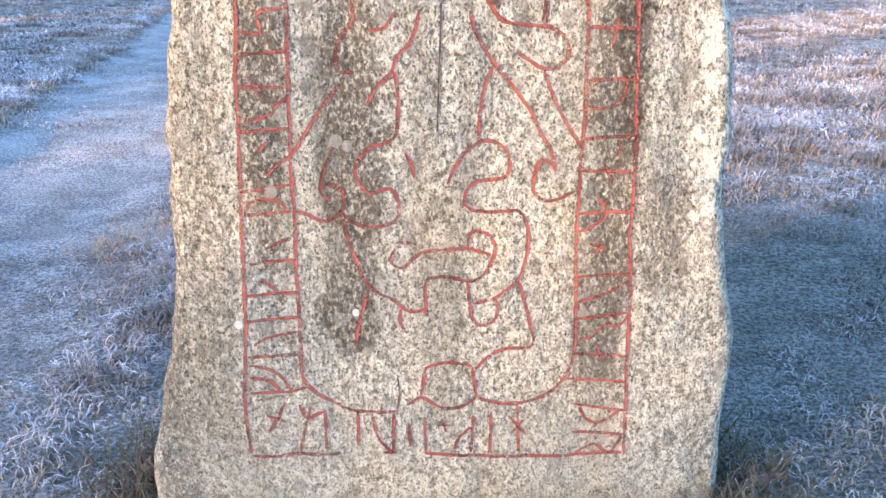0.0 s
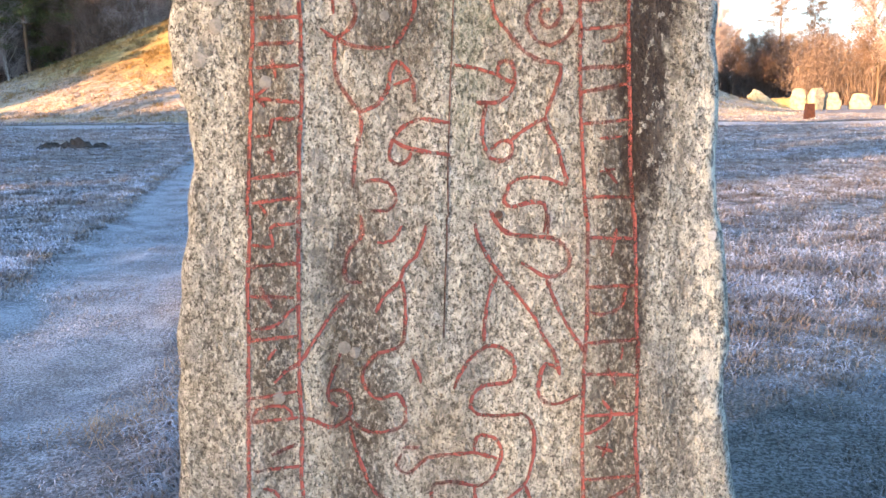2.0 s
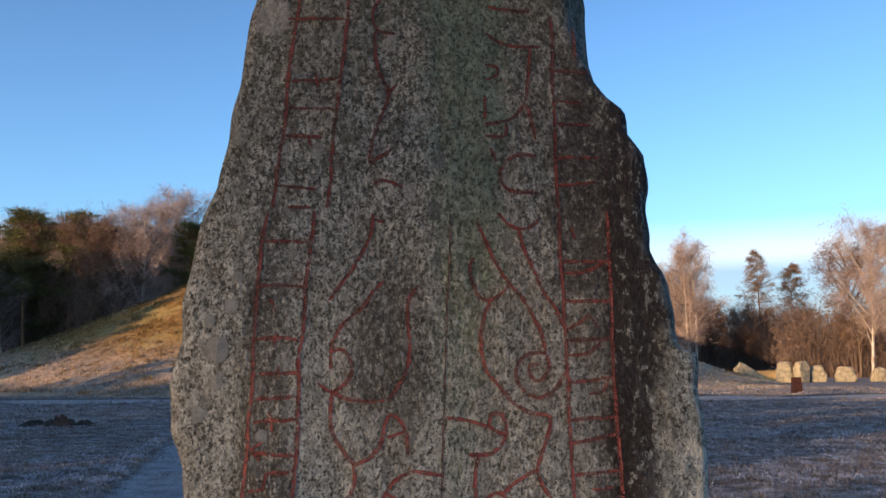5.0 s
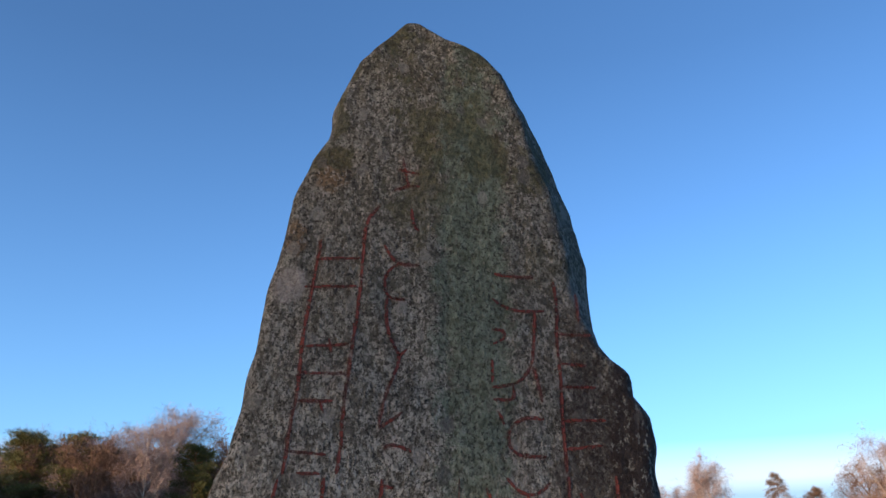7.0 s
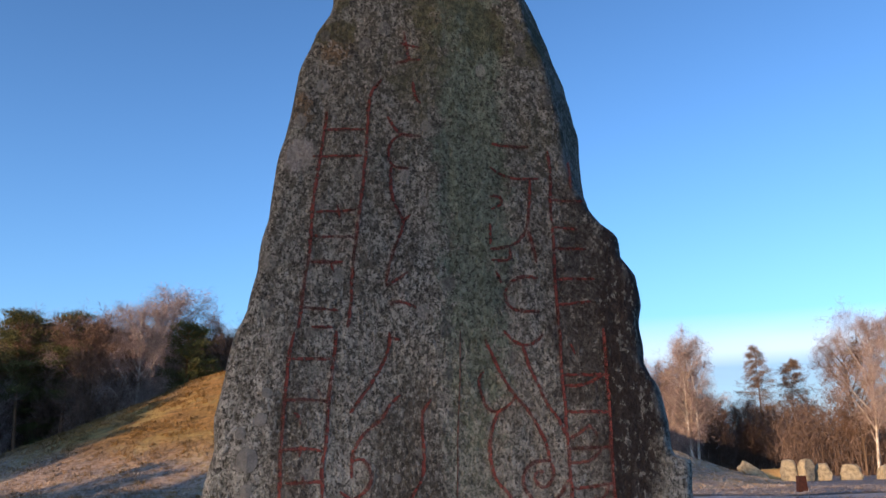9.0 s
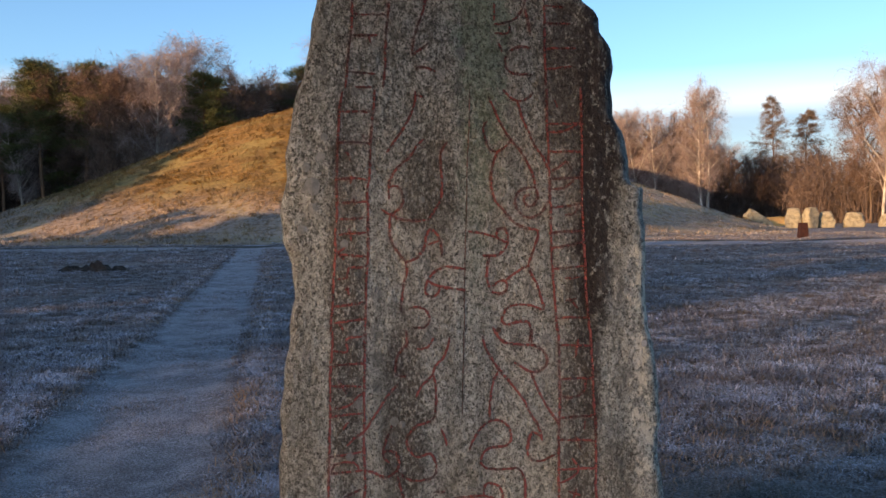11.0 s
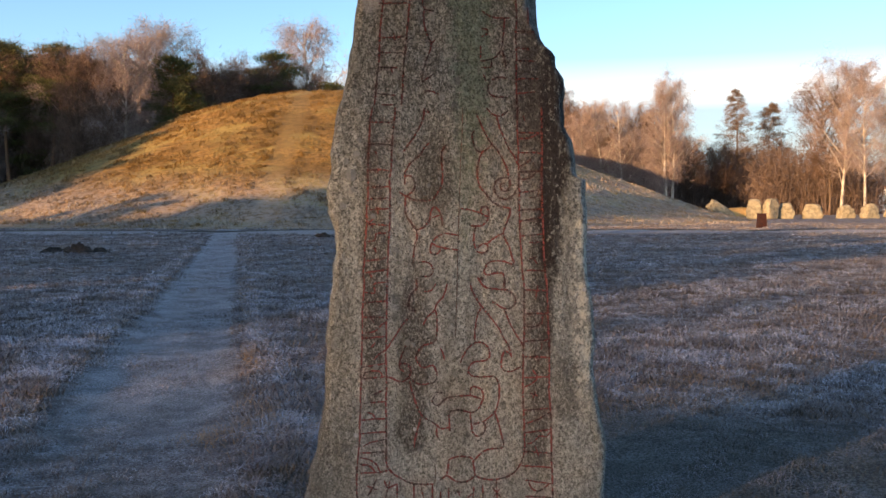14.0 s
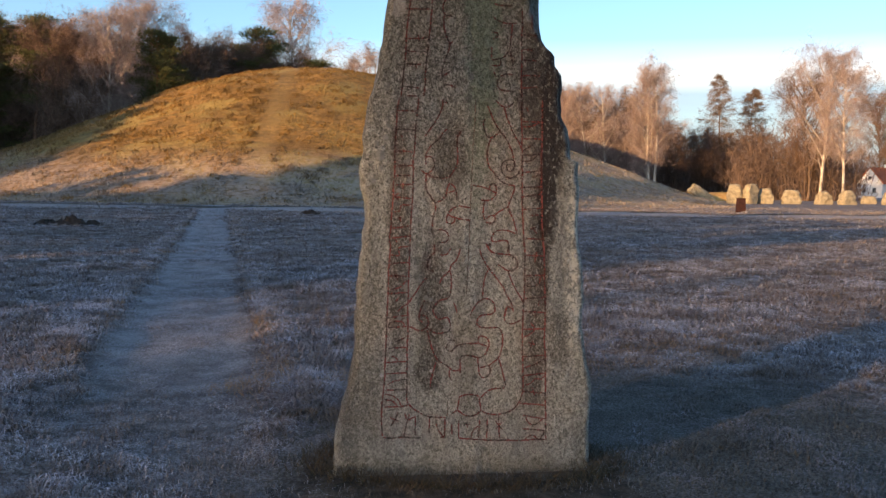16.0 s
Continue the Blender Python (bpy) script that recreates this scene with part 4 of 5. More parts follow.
    cut("rune_stroke", "-394,1206 -360,1212 -298,1216")
    cut("rune_stroke", "-379,1204 -362,1181")
    cut("rune_stroke", "265,1808 377,1807")
    cut("rune_stroke", "269,1782 316,1785 359,1804")
    cut("rune_stroke", "268,1721 370,1720")
    cut("rune_stroke", "269,1637 369,1640")
    cut("rune_stroke", "270,1658 303,1676 321,1688 339,1664")
    cut("rune_stroke", "269,1605 314,1609 345,1634")
    cut("rune_stroke", "268,1546 368,1558")
    cut("rune_stroke", "314,1523 344,1528 356,1552")
    cut("rune_stroke", "271,1470 371,1475")
    cut("rune_stroke", "273,1421 370,1439")
    cut("rune_stroke", "276,1358 374,1366")
    cut("rune_stroke", "312,1328 360,1333")
    cut("rune_stroke", "323,1269 353,1233")
    cut("rune_stroke", "314,1261 347,1265")
    cut("rune_stroke", "282,1208 380,1207")
    cut("rune_stroke", "288,1883 299,1854")
    cut("ornament_line", "-143,1914 -143,1885 -155,1844 -176,1803 -199,1768 -222,1734 -233,1722")
    cut("ornament_line", "-143,1896 -118,1893")
    cut("ornament_line", "-119,1763 -142,1740 -159,1711 -193,1682 -216,1653 -225,1619 -226,1578")
    cut("ornament_line", "-222,1616 -199,1619 -185,1595 -183,1567 -200,1544 -223,1532 -251,1550")
    cut("ornament_line", "-223,1532 -225,1487 -218,1446 -201,1417 -178,1388")
    cut("ornament_line", "-223,1532 -194,1518 -154,1512 -114,1514")
    cut("ornament_line", "-178,1385 -144,1399 -121,1428 -115,1462 -103,1485 -80,1468 -69,1439 -66,1404")
    cut("ornament_line", "-109,1439 -75,1450")
    cut("ornament_line", "-178,1385 -173,1360 -184,1314 -190,1268 -193,1234")
    cut("ornament_line", "-52,1372 -87,1358 -110,1330 -118,1301 -110,1284 -87,1283 -72,1306")
    cut("ornament_line", "-110,1330 -76,1312 -18,1302 5,1299")
    cut("ornament_line", "-52,1372 6,1363")
    cut("ornament_line", "-47,1752 -67,1723 -67,1670 -64,1624 -68,1578 -91,1537 -109,1514")
    cut("ornament_line", "-168,1247 -133,1250 -111,1234 -105,1209 -122,1188 -157,1189")
    cut("ornament_line", "-94,1157 -111,1128 -146,1123")
    cut("crack", "24,1916 21,1799 14,1682 11,1566 6,1449 3,1357 0,1264 1,1172")
    cut("ornament_line", "82,1893 97,1858 120,1805 144,1764 179,1723 202,1682 219,1641 223,1605")
    cut("ornament_line", "127,1917 151,1888 174,1879 198,1882 222,1906")
    cut("ornament_line", "172,1878 183,1835 203,1788 226,1735 250,1700 265,1664")
    cut("ornament_line", "79,1817 65,1799 70,1764 85,1729 108,1723 138,1741 152,1764")
    cut("ornament_line", "108,1723 92,1682 86,1629 95,1577 118,1547 147,1512 182,1488 230,1476 223,1441 211,1406 199,1377")
    cut("ornament_line", "225,1605 231,1582 219,1558 201,1553 186,1570 193,1588 207,1584")
    cut("ornament_line", "225,1609 189,1609 166,1588 159,1559 177,1529 206,1517 236,1529 254,1552 263,1570")
    cut("ornament_line", "12,1478 53,1472 100,1458 135,1439")
    cut("ornament_line", "100,1458 106,1483 129,1483 137,1454 129,1425 105,1404 76,1402 58,1402")
    cut("ornament_line", "78,1402 70,1356 72,1321 87,1292 110,1285 128,1297 130,1320 110,1326 87,1309")
    cut("ornament_line", "128,1326 158,1349 199,1371")
    cut("ornament_line", "199,1377 205,1348 222,1318 234,1277 243,1236 204,1248 169,1251 133,1244 119,1221 115,1201 133,1192 168,1200 198,1196 203,1167 198,1137")
    cut("ornament_line", "86,1185 103,1152 127,1139")
    cut("frame_line", "-306,2492 -316,2392 -326,2303 -332,2232 -334,2177 -337,2097 -346,2032 -351,1958 -355,1922")
    cut("frame_line", "-167,2594 -197,2536 -203,2440 -206,2350 -213,2277 -220,2206 -224,2152 -230,2098 -234,2047 -235,1984 -241,1923")
    cut("frame_line", "259,2391 264,2316 259,2244 261,2173 261,2119 259,2040 261,1976 262,1927")
    cut("frame_line", "313,2362 314,2288")
    cut("rune_stroke", "-337,2364 -214,2367")
    cut("rune_stroke", "-306,2438 -210,2443")
    cut("rune_stroke", "-324,2211 -227,2220")
    cut("rune_stroke", "-273,2233 -265,2194")
    cut("rune_stroke", "-332,2150 -224,2148")
    cut("rune_stroke", "-334,2084 -256,2085")
    cut("rune_stroke", "-286,2084 -276,2056")
    cut("rune_stroke", "-356,1973 -313,1968 -264,1964")
    cut("rune_stroke", "-324,1924 -274,1922")
    cut("rune_stroke", "263,2254 345,2252")
    cut("rune_stroke", "265,2180 327,2177")
    cut("rune_stroke", "264,2123 344,2124")
    cut("rune_stroke", "262,2044 359,2045")
    cut("rune_stroke", "264,1979 347,1987")
    cut("ornament_line", "-112,2742 -104,2698 -96,2655")
    cut("ornament_line", "-122,2707 -68,2691")
    cut("ornament_line", "-132,2641 -96,2655 -67,2653")
    cut("ornament_line", "-88,2588 -81,2539 -66,2523")
    cut("ornament_line", "-152,2481 -135,2450 -114,2431 -66,2426")
    cut("ornament_line", "-114,2431 -141,2411 -149,2373 -139,2344 -92,2335")
    cut("ornament_line", "-142,2344 -143,2292 -132,2236 -112,2194 -119,2153 -136,2113 -147,2067 -152,2028 -125,2042 -100,2061")
    cut("ornament_line", "-112,2194 -94,2209")
    cut("ornament_line", "-142,1978 -128,1987 -105,1983 -80,1970")
    cut("ornament_line", "114,2410 135,2403 211,2402")
    cut("ornament_line", "109,2342 138,2321 179,2311 233,2313")
    cut("ornament_line", "210,2312 205,2242 195,2179 170,2138 137,2124 102,2119")
    cut("ornament_line", "150,2124 149,2091 104,2090")
    cut("ornament_line", "198,2172 209,2125 216,2085")
    cut("ornament_line", "217,2046 179,2049 146,2032 135,2007 144,1975 174,1963 218,1961")
    cut("ornament_line", "106,2262 129,2262 135,2241 108,2226")
    cut("ornament_line", "104,2185 102,2130")
    cut("ornament_line", "113,2064 127,2032")
    # lichen rosettes
    for x, z, r, m in ((-0.455, 1.62, 0.028, LICHEN), (-0.43, 1.71, 0.017, LICHEN), (-0.475, 1.68, 0.015, LICHEN), (-0.455, 1.555, 0.016, LICHEN), (-0.49, 1.49, 0.016, LICHEN), (-0.42, 1.77, 0.013, LICHEN), (-0.125, 1.575, 0.011, LICHEN), (-0.215, 0.905, 0.015, LICHEN), (-0.193, 0.895, 0.013, LICHEN), (-0.186, 0.535, 0.009, PALE_LICHEN), (-0.435, 0.515, 0.010, PALE_LICHEN), (-0.35, 0.805, 0.015, LICHEN), (-0.166, 0.44, 0.012, LICHEN), (-0.36, 1.445, 0.014, LICHEN), (0.56, 1.12, 0.012, PALE_LICHEN)):
        vs, fs = [], []
        for k in range(25):
            t = 2 * math.pi * k / 24
            rr = 0 if k == 24 else r * 0.85 * cut_rng.uniform(0.92, 1.08)
            a, b = x + rr * math.cos(t), z + rr * 1.1 * math.sin(t)
            vs.append((a, float(face_y(np.array(a), np.array(b))) - (0.0015 if k < 24 else 0.003), b))
        fs = [(24, k, (k + 1) % 24) for k in range(24)]
        part("lichen", (vs, fs), m, stone, "round pale grey lichen crust")
    # a dark chip beside the carving
    vs, fs = [], []
    for k in range(9):
        t = 2 * math.pi * k / 8
        rr = 0 if k == 8 else 0.009
        a, b = 0.104 + rr * math.cos(t), 1.176 + rr * math.sin(t)
        vs.append((a, float(face_y(np.array(a), np.array(b))) - 0.004, b))
    part("chip", (vs, [(8, k, (k + 1) % 8) for k in range(8)]), CRACK, stone, "small dark chipped hollow")


# ---- trees ----
def twig_fan(base, way, length, width, rng):
    """One thin triangle for each twig or needle spray."""
    n = len(base)
    side = np.cross(way, rng.normal(0, 1, (n, 3)))
    side /= np.linalg.norm(side, axis=1, keepdims=True) + 1e-9
    a = base + side * width[:, None] / 2
    b = base - side * width[:, None] / 2
    c = base + way * length[:, None]
    v = np.stack([a, b, c], 1).reshape(-1, 3)
    return [tuple(p) for p in v.tolist()], [(3 * i, 3 * i + 1, 3 * i + 2) for i in range(n)]


def unit(v):
    return v / (np.linalg.norm(v, axis=-1, keepdims=True) + 1e-9)


def limb_path(start, way, length, rng, bend=0.18, up=0.1, steps=5):
    p, d, out = np.array(start, float), unit(np.array(way, float)), []
    for i in range(steps + 1):
        out.append(tuple(p))
        d = unit(d + rng.normal(0, bend, 3) + np.array([0, 0, up]))
        p = p + d * length / steps
    return out


def birch(seed, tall, spread, twigs, stems=1, bark=None, spray=None, droop=0.5, first=0.28):
    """A bare birch: pale stem, steep limbs that fork, a veil of fine hanging twigs."""
    rng = np.random.default_rng(seed)
    tree = thing("birch_tree", label="bare winter birch with white trunk and russet twigs", category="tree")
    wood, limbs, seats, ways = [], [], [], []
    for s in range(stems):
        lean = rng.normal(0, 0.05, 2) if stems == 1 else rng.normal(0, 0.07, 2)
        high = tall * (1.0 if s == 0 else rng.uniform(0.78, 0.95))
        spine = limb_path((rng.normal(0, 0.7) * (stems > 1), rng.normal(0, 0.7) * (stems > 1), -0.2), (lean[0], lean[1], 1), high, rng, 0.05, 0.07, 10)
        thick = high * 0.0125
        wood.append(tube(spine, [thick * (1 - 0.92 * (i / 10) ** 0.8) + 0.012 for i in range(11)], 7))
        sp = np.array(spine)
        for k in range(24 if stems == 1 else 16):
            f = first + (0.95 - first) * ((k + rng.uniform(0, 1)) / (24 if stems == 1 else 16))
            i = min(9, int(f * 10))
            start = sp[i] + (sp[i + 1] - sp[i]) * (f * 10 - i)
            t = 2.4 * k + rng.uniform(-0.6, 0.6)
            fill = math.sin(math.pi * min(1, (f - first) / (1 - first) * 0.75 + 0.22)) ** 0.7
            reach = spread * (0.35 + 0.85 * fill) * rng.uniform(0.75, 1.15)
            path = limb_path(start, (math.cos(t), math.sin(t), rng.uniform(0.9, 1.7)), reach * 1.25, rng, 0.075, 0.0, 6)
            r0 = min(thick * 0.5, 0.03 + 0.014 * reach)
            limbs.append(tube(path, [r0 * (1 - 0.85 * j / 6) + 0.008 for j in range(7)], 5, False))
            pa = np.array(path)
            for j in range(15):
                u = rng.uniform(0.25, 1.0) * 6
                m = min(5, int(u))
                q = pa[m] + (pa[m + 1] - pa[m]) * (u - m)
                w2 = unit(np.array([math.cos(t), math.sin(t), 0.6]) * 0.7 + rng.normal(0, 0.6, 3))
                p2 = limb_path(q, w2, reach * rng.uniform(0.25, 0.6), rng, 0.2, 0.10 - droop * 0.35, 4)
                limbs.append(tube(p2, [0.022, 0.018, 0.014, 0.010, 0.007], 3, False))
                for e in range(1, 5):
                    for g in (0.0, 0.5):
                        seats.append(np.array(p2[e - 1]) * g + np.array(p2[e]) * (1 - g))
                        ways.append(unit(np.array(p2[4]) - np.array(p2[0])))
    seats, ways = np.array(seats), np.array(ways)
    pick = rng.integers(0, len(seats), twigs)
    base = seats[pick] + rng.normal(0, 0.34, (twigs, 3)) * tall / 18
    way = unit(ways[pick] * 0.55 + rng.normal(0, 0.45, (twigs, 3)) + np.array([0, 0, 0.2 - droop]))
    crown = twig_fan(base, way, rng.uniform(0.3, 0.9, twigs) * tall / 18, rng.uniform(0.02, 0.038, twigs), rng)
    part("trunk", joined(wood), bark or BIRCH_BARK, tree, smooth=True)
    part("branchwork", joined(limbs), bark or BIRCH_LIMBS, tree)
    part("crown", crown, spray or BIRCH_TWIGS, tree)
    return tree


def pine(seed, tall, low=0.48):
    """A Scots pine: long bare stem, broken crown of flat needle clumps."""
    rng = np.random.default_rng(seed)
    tree = thing("pine_tree", label="tall Scots pine with a ragged dark green crown", category="tree")
    spine = limb_path((0, 0, -0.2), (rng.normal(0, 0.04), rng.normal(0, 0.04), 1), tall * 0.98, rng, 0.03, 0.08, 9)
    sp = np.array(spine)
    wood, base, way = [], [], []
    part("trunk", tube(spine, [tall * 0.013 * (1 - 0.85 * i / 9) + 0.02 for i in range(10)], 7), PINE_BARK, tree, smooth=True)
    for k in range(40):
        f = low + (1 - low) * (k + rng.uniform(0, 1)) / 40
        i = min(8, int(f * 9))
        start = sp[i] + (sp[i + 1] - sp[i]) * min(1, f * 9 - i)
        t = 2.4 * k + rng.uniform(-0.7, 0.7)
        fill = math.sin(math.pi * (0.2 + 0.72 * (f - low) / (1 - low)))
        reach = tall * 0.155 * fill * rng.uniform(0.55, 1.25) + 0.4
        path = limb_path(start, (math.cos(t), math.sin(t), rng.uniform(0.0, 0.55)), reach, rng, 0.15, 0.06, 4)
        wood.append(tube(path, [0.08, 0.065, 0.05, 0.035, 0.02], 4, False))
        pa = np.array(path)
        for p in list(pa[2:]) + [pa[4] + rng.normal(0, 0.45, 3) * np.array([1, 1, 0.5])]:
            m = 105
            c = rng.normal(0, 1, (m, 3)) * np.array([0.50, 0.50, 0.17]) * (0.6 + 0.025 * tall) * rng.uniform(0.7, 1.2)
            base.append(np.array(p) + c + np.array([0, 0, 0.1]))
            way.append(unit(c * 0.9 + rng.normal(0, 0.35, (m, 3)) + np.array([0, 0, 0.4])))
    part("branchwork", joined(wood), PINE_BARK, tree)
    base, way = np.vstack(base), np.vstack(way)
    n = len(base)
    part("crown", twig_fan(base, way, rng.uniform(0.22, 0.5, n), rng.uniform(0.06, 0.12, n), rng), PINE_NEEDLES, tree)
    return tree


def spire(seed, tall, spread, per, needles, bark, name, label, wide):
    """A conifer with whorls of level branches: larch when sparse, spruce when dense."""
    rng = np.random.default_rng(seed)
    tree = thing(name, label=label, category="tree")
    spine = limb_path((0, 0, -0.2), (0, 0, 1), tall, rng, 0.012, 0.05, 8)
    sp = np.array(spine)
    part("trunk", tube(spine, [tall * 0.011 * (1 - 0.95 * i / 8) + 0.01 for i in range(9)], 7), bark, tree, smooth=True)
    wood, base, way = [], [], []
    f = 0.10
    while f < 0.98:
        i = min(7, int(f * 8))
        start = sp[i] + (sp[i + 1] - sp[i]) * (f * 8 - i)
        for k in range(rng.integers(3, 6)):
            t = rng.uniform(0, 2 * math.pi)
            reach = spread * (1 - f) ** 0.75 * rng.uniform(0.6, 1.15) + 0.25
            path = limb_path(start, (math.cos(t), math.sin(t), rng.uniform(-0.05, 0.35)), reach, rng, 0.10, -0.01, 4)
            wood.append(tube(path, [0.045 * (1.1 - f), 0.035 * (1.1 - f), 0.025 * (1.1 - f), 0.018, 0.01], 3, False))
            pa = np.array(path)
            seat = pa[rng.integers(1, 5, per)] + rng.normal(0, 0.16, (per, 3)) * (0.5 + reach * 0.3)
            base.append(seat)
            way.append(unit(rng.normal(0, 0.6, (per, 3)) + np.array([math.cos(t), math.sin(t), -0.45])))
        f += rng.uniform(0.018, 0.035)
    part("branchwork", joined(wood), bark, tree)
    base, way = np.vstack(base), np.vstack(way)
    n = len(base)
    part("crown", twig_fan(base, way, rng.uniform(0.35, 0.9, n), rng.uniform(0.5, 1.0, n) * wide, rng), needles, tree)
    return tree


def thicket(name, label, spots, tall, per, width, material, seed):
    """Bare brushwood: upright stems and a haze of twigs, joined as one mass."""
    rng = np.random.default_rng(seed)
    base, way, length, wide = [], [], [], []
    for x, y in spots:
        h = tall * rng.uniform(0.55, 1.15)
        stems = max(3, per // 14)
        b = np.stack([x + rng.normal(0, 1.1, stems), y + rng.normal(0, 1.1, stems), np.full(stems, -0.2)], 1)
        base.append(b); way.append(unit(rng.normal(0, 0.13, (stems, 3)) + np.array([0, 0, 1]))); length.append(h * rng.uniform(0.7, 1.05, stems)); wide.append(np.full(stems, width * 0.8))
        m = per
        zz = h * rng.beta(1.6, 1.5, m)
        b = np.stack([x + rng.normal(0, 1.5, m), y + rng.normal(0, 1.3, m), zz], 1)
        base.append(b); way.append(unit(rng.normal(0, 0.75, (m, 3)) + np.array([0, 0, 0.6]))); length.append(rng.uniform(0.5, 1.5, m)); wide.append(rng.uniform(0.6, 1.2, m) * width)
    v, f = twig_fan(np.vstack(base), np.vstack(way), np.concatenate(length), np.concatenate(wide), rng)
    return tagged(new(name, mesh(name, v, f, [material])), label, "woods", kind="stuff")


def plant(tree, x, y, size=1.0, turn=0.0, z=0.0, group="", label=""):
    c = copy_thing(tree, pose(x, y, z, 0, 0, turn))
    c.scale = (size, size, size)
    return tagged(c, label, group=group)


def build_woods():
    rng = random.Random(12)
    birches = [birch(101, 19, 3.4, 15000), birch(102, 18, 2.5, 22000, stems=4, first=0.18), birch(103, 16, 3.4, 16000, stems=2, first=0.22), birch(106, 20, 5.4, 24000, first=0.2)]
    brown = [birch(104, 15, 3.6, 20000, stems=1, bark=BROWN_BARK, spray=BROWN_TWIGS, droop=0.2, first=0.2), birch(105, 13, 3.2, 18000, stems=2, bark=BROWN_BARK, spray=BROWN_TWIGS, droop=0.2, first=0.15)]
    for b in brown:
        tagged(b, "bare brown broadleaf tree at the wood's edge", "tree")
        b.name = "bare_tree"
    pines = [pine(111, 22), pine(112, 20), pine(113, 17, 0.3)]
    larches = [spire(121, 18, 5.4, 85, GREY_TWIGS, BROWN_BARK, "larch_tree", "tall bare larch with level branches", 0.055), spire(127, 16, 5.2, 85, GREY_TWIGS, BROWN_BARK, "larch_tree", "tall bare larch with level branches", 0.055)]
    spruce = spire(131, 14, 3.0, 16, SPRUCE_NEEDLES, BROWN_BARK, "spruce_tree", "unseen dense spruce added behind the viewer to cast shade", 0.20)
    masters = birches + brown + pines + larches + [spruce]

    def at(px, far):
        """Across and away, from a bearing (tangent, to the right) and a distance."""
        return px * far - 0.27, far - 2.8

    # the wood beyond the mound's far flank
    W = "trees of the wood beyond the mound"
    row = [(-0.47, 128, "p", 0), (-0.445, 133, "p", 1), (-0.425, 130, "p", 0), (-0.40, 131, "b", 0), (-0.385, 137, "p", 1), (-0.36, 133, "b", 1), (-0.345, 130, "b", 0), (-0.325, 134, "b", 0), (-0.31, 138, "b", 0), (-0.295, 134, "p", 1), (-0.275, 142, "b", 2), (-0.255, 146, "n", 0), (-0.235, 150, "n", 0), (-0.225, 150, "p", 1), (-0.208, 152, "n", 1), (-0.2, 154, "p", 0), (-0.186, 152, "p", 0), (-0.172, 156, "p", 2), (-0.132, 158, "b", 0), (-0.118, 160, "n", 0), (-0.102, 154, "p", 2), (-0.088, 158, "n", 0), (-0.065, 158, "b", 2), (-0.05, 160, "n", 1), (-0.03, 165, "b", 2)]
    height = {(-0.47): 1.06, (-0.345): 1.12, (-0.325): 1.2, (-0.40): 1.06, (-0.36): 1.08, (-0.186): 1.2, (-0.132): 1.42, (-0.102): 1.25, (-0.065): 1.3, (-0.31): 1.32, (-0.295): 1.14, (-0.275): 1.25}
    kinds = {"p": pines, "b": birches, "n": brown}
    for bearing, far, kind, which in row:
        x, y = at(bearing, far)
        plant(kinds[kind][which], x, y, height.get(bearing, 1.1) * (1.06 if kind == "p" else 1.17) * rng.uniform(0.96, 1.04), rng.uniform(0, 360), group=W)
    for k in range(74):
        bearing, far = rng.uniform(-0.56, -0.22), rng.uniform(124, 158)
        x, y = at(bearing, far)
        if math.hypot(x - MOUND_X, y - MOUND_Y) < 44:
            continue
        kind = rng.choice(["p", "p", "n", "n", "n", "b"])
        plant(rng.choice(kinds[kind]), x, y, rng.uniform(0.88, 1.15) * (1.34 if kind == "n" else 1.0), rng.uniform(0, 360), group=W)
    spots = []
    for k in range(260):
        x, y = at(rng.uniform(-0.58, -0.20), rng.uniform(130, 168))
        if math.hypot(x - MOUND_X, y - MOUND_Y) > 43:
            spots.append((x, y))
    thicket("underwood", "bare brown underwood, the shade beneath the trees put into its colour", spots, 10, 240, 0.11, SHADE_TWIGS, 51)
    spots = [at(rng.uniform(-0.20, -0.01), rng.uniform(150, 170)) for k in range(90)]
    thicket("far_underwood", "bare russet brushwood behind the mound", spots, 21, 300, 0.08, BIRCH_TWIGS, 52)

    for k in range(16):
        plant(rng.choice(brown), *at(rng.uniform(-0.27, -0.04), rng.uniform(148, 166)), rng.uniform(1.25, 1.55), rng.uniform(0, 360), group=W)

    # the trees past the standing stones
    E = "trees beyond the standing stones"
    plant(birches[1], *at(0.168, 126), 0.85, 40, group=E)
    plant(birches[2], *at(0.205, 122), 1.0, 200, group=E, label="leaning bare birch with a forked white trunk")
    plant(birches[1], *at(0.262, 118), 1.05, 120, group=E, label="tall clump of white-stemmed bare birches")
    plant(brown[0], *at(0.232, 130), 0.72, 10, group=E)
    plant(brown[1], *at(0.186, 128), 1.0, 10, group=E)
    for bearing, size in ((0.135, 1.1), (0.15, 1.0), (0.172, 0.95), (0.222, 0.95), (0.245, 0.9), (0.29, 0.7)):
        plant(brown[0], *at(bearing, 132), size, bearing * 3000, group=E)
    plant(larches[0], *at(0.340, 140), 1.1, 0, group=E)
    plant(larches[1], *at(0.371, 142), 1.12, 80, group=E)
    plant(birches[3], *at(0.457, 112), 0.9, 75, group=E, label="large spreading bare birch with drooping twigs")
    plant(brown[0], *at(0.445, 116), 1.05, 160, group=E)
    plant(birches[0], *at(0.485, 106), 0.80, 300, group=E, label="slender birch with a bright white trunk")
    plant(brown[0], *at(0.525, 200), 1.5, 60, group=E)
    plant(brown[1], *at(0.56, 200), 1.6, 60, group=E)
    plant(pines[2], *at(0.545, 205), 1.0, 60, group=E)
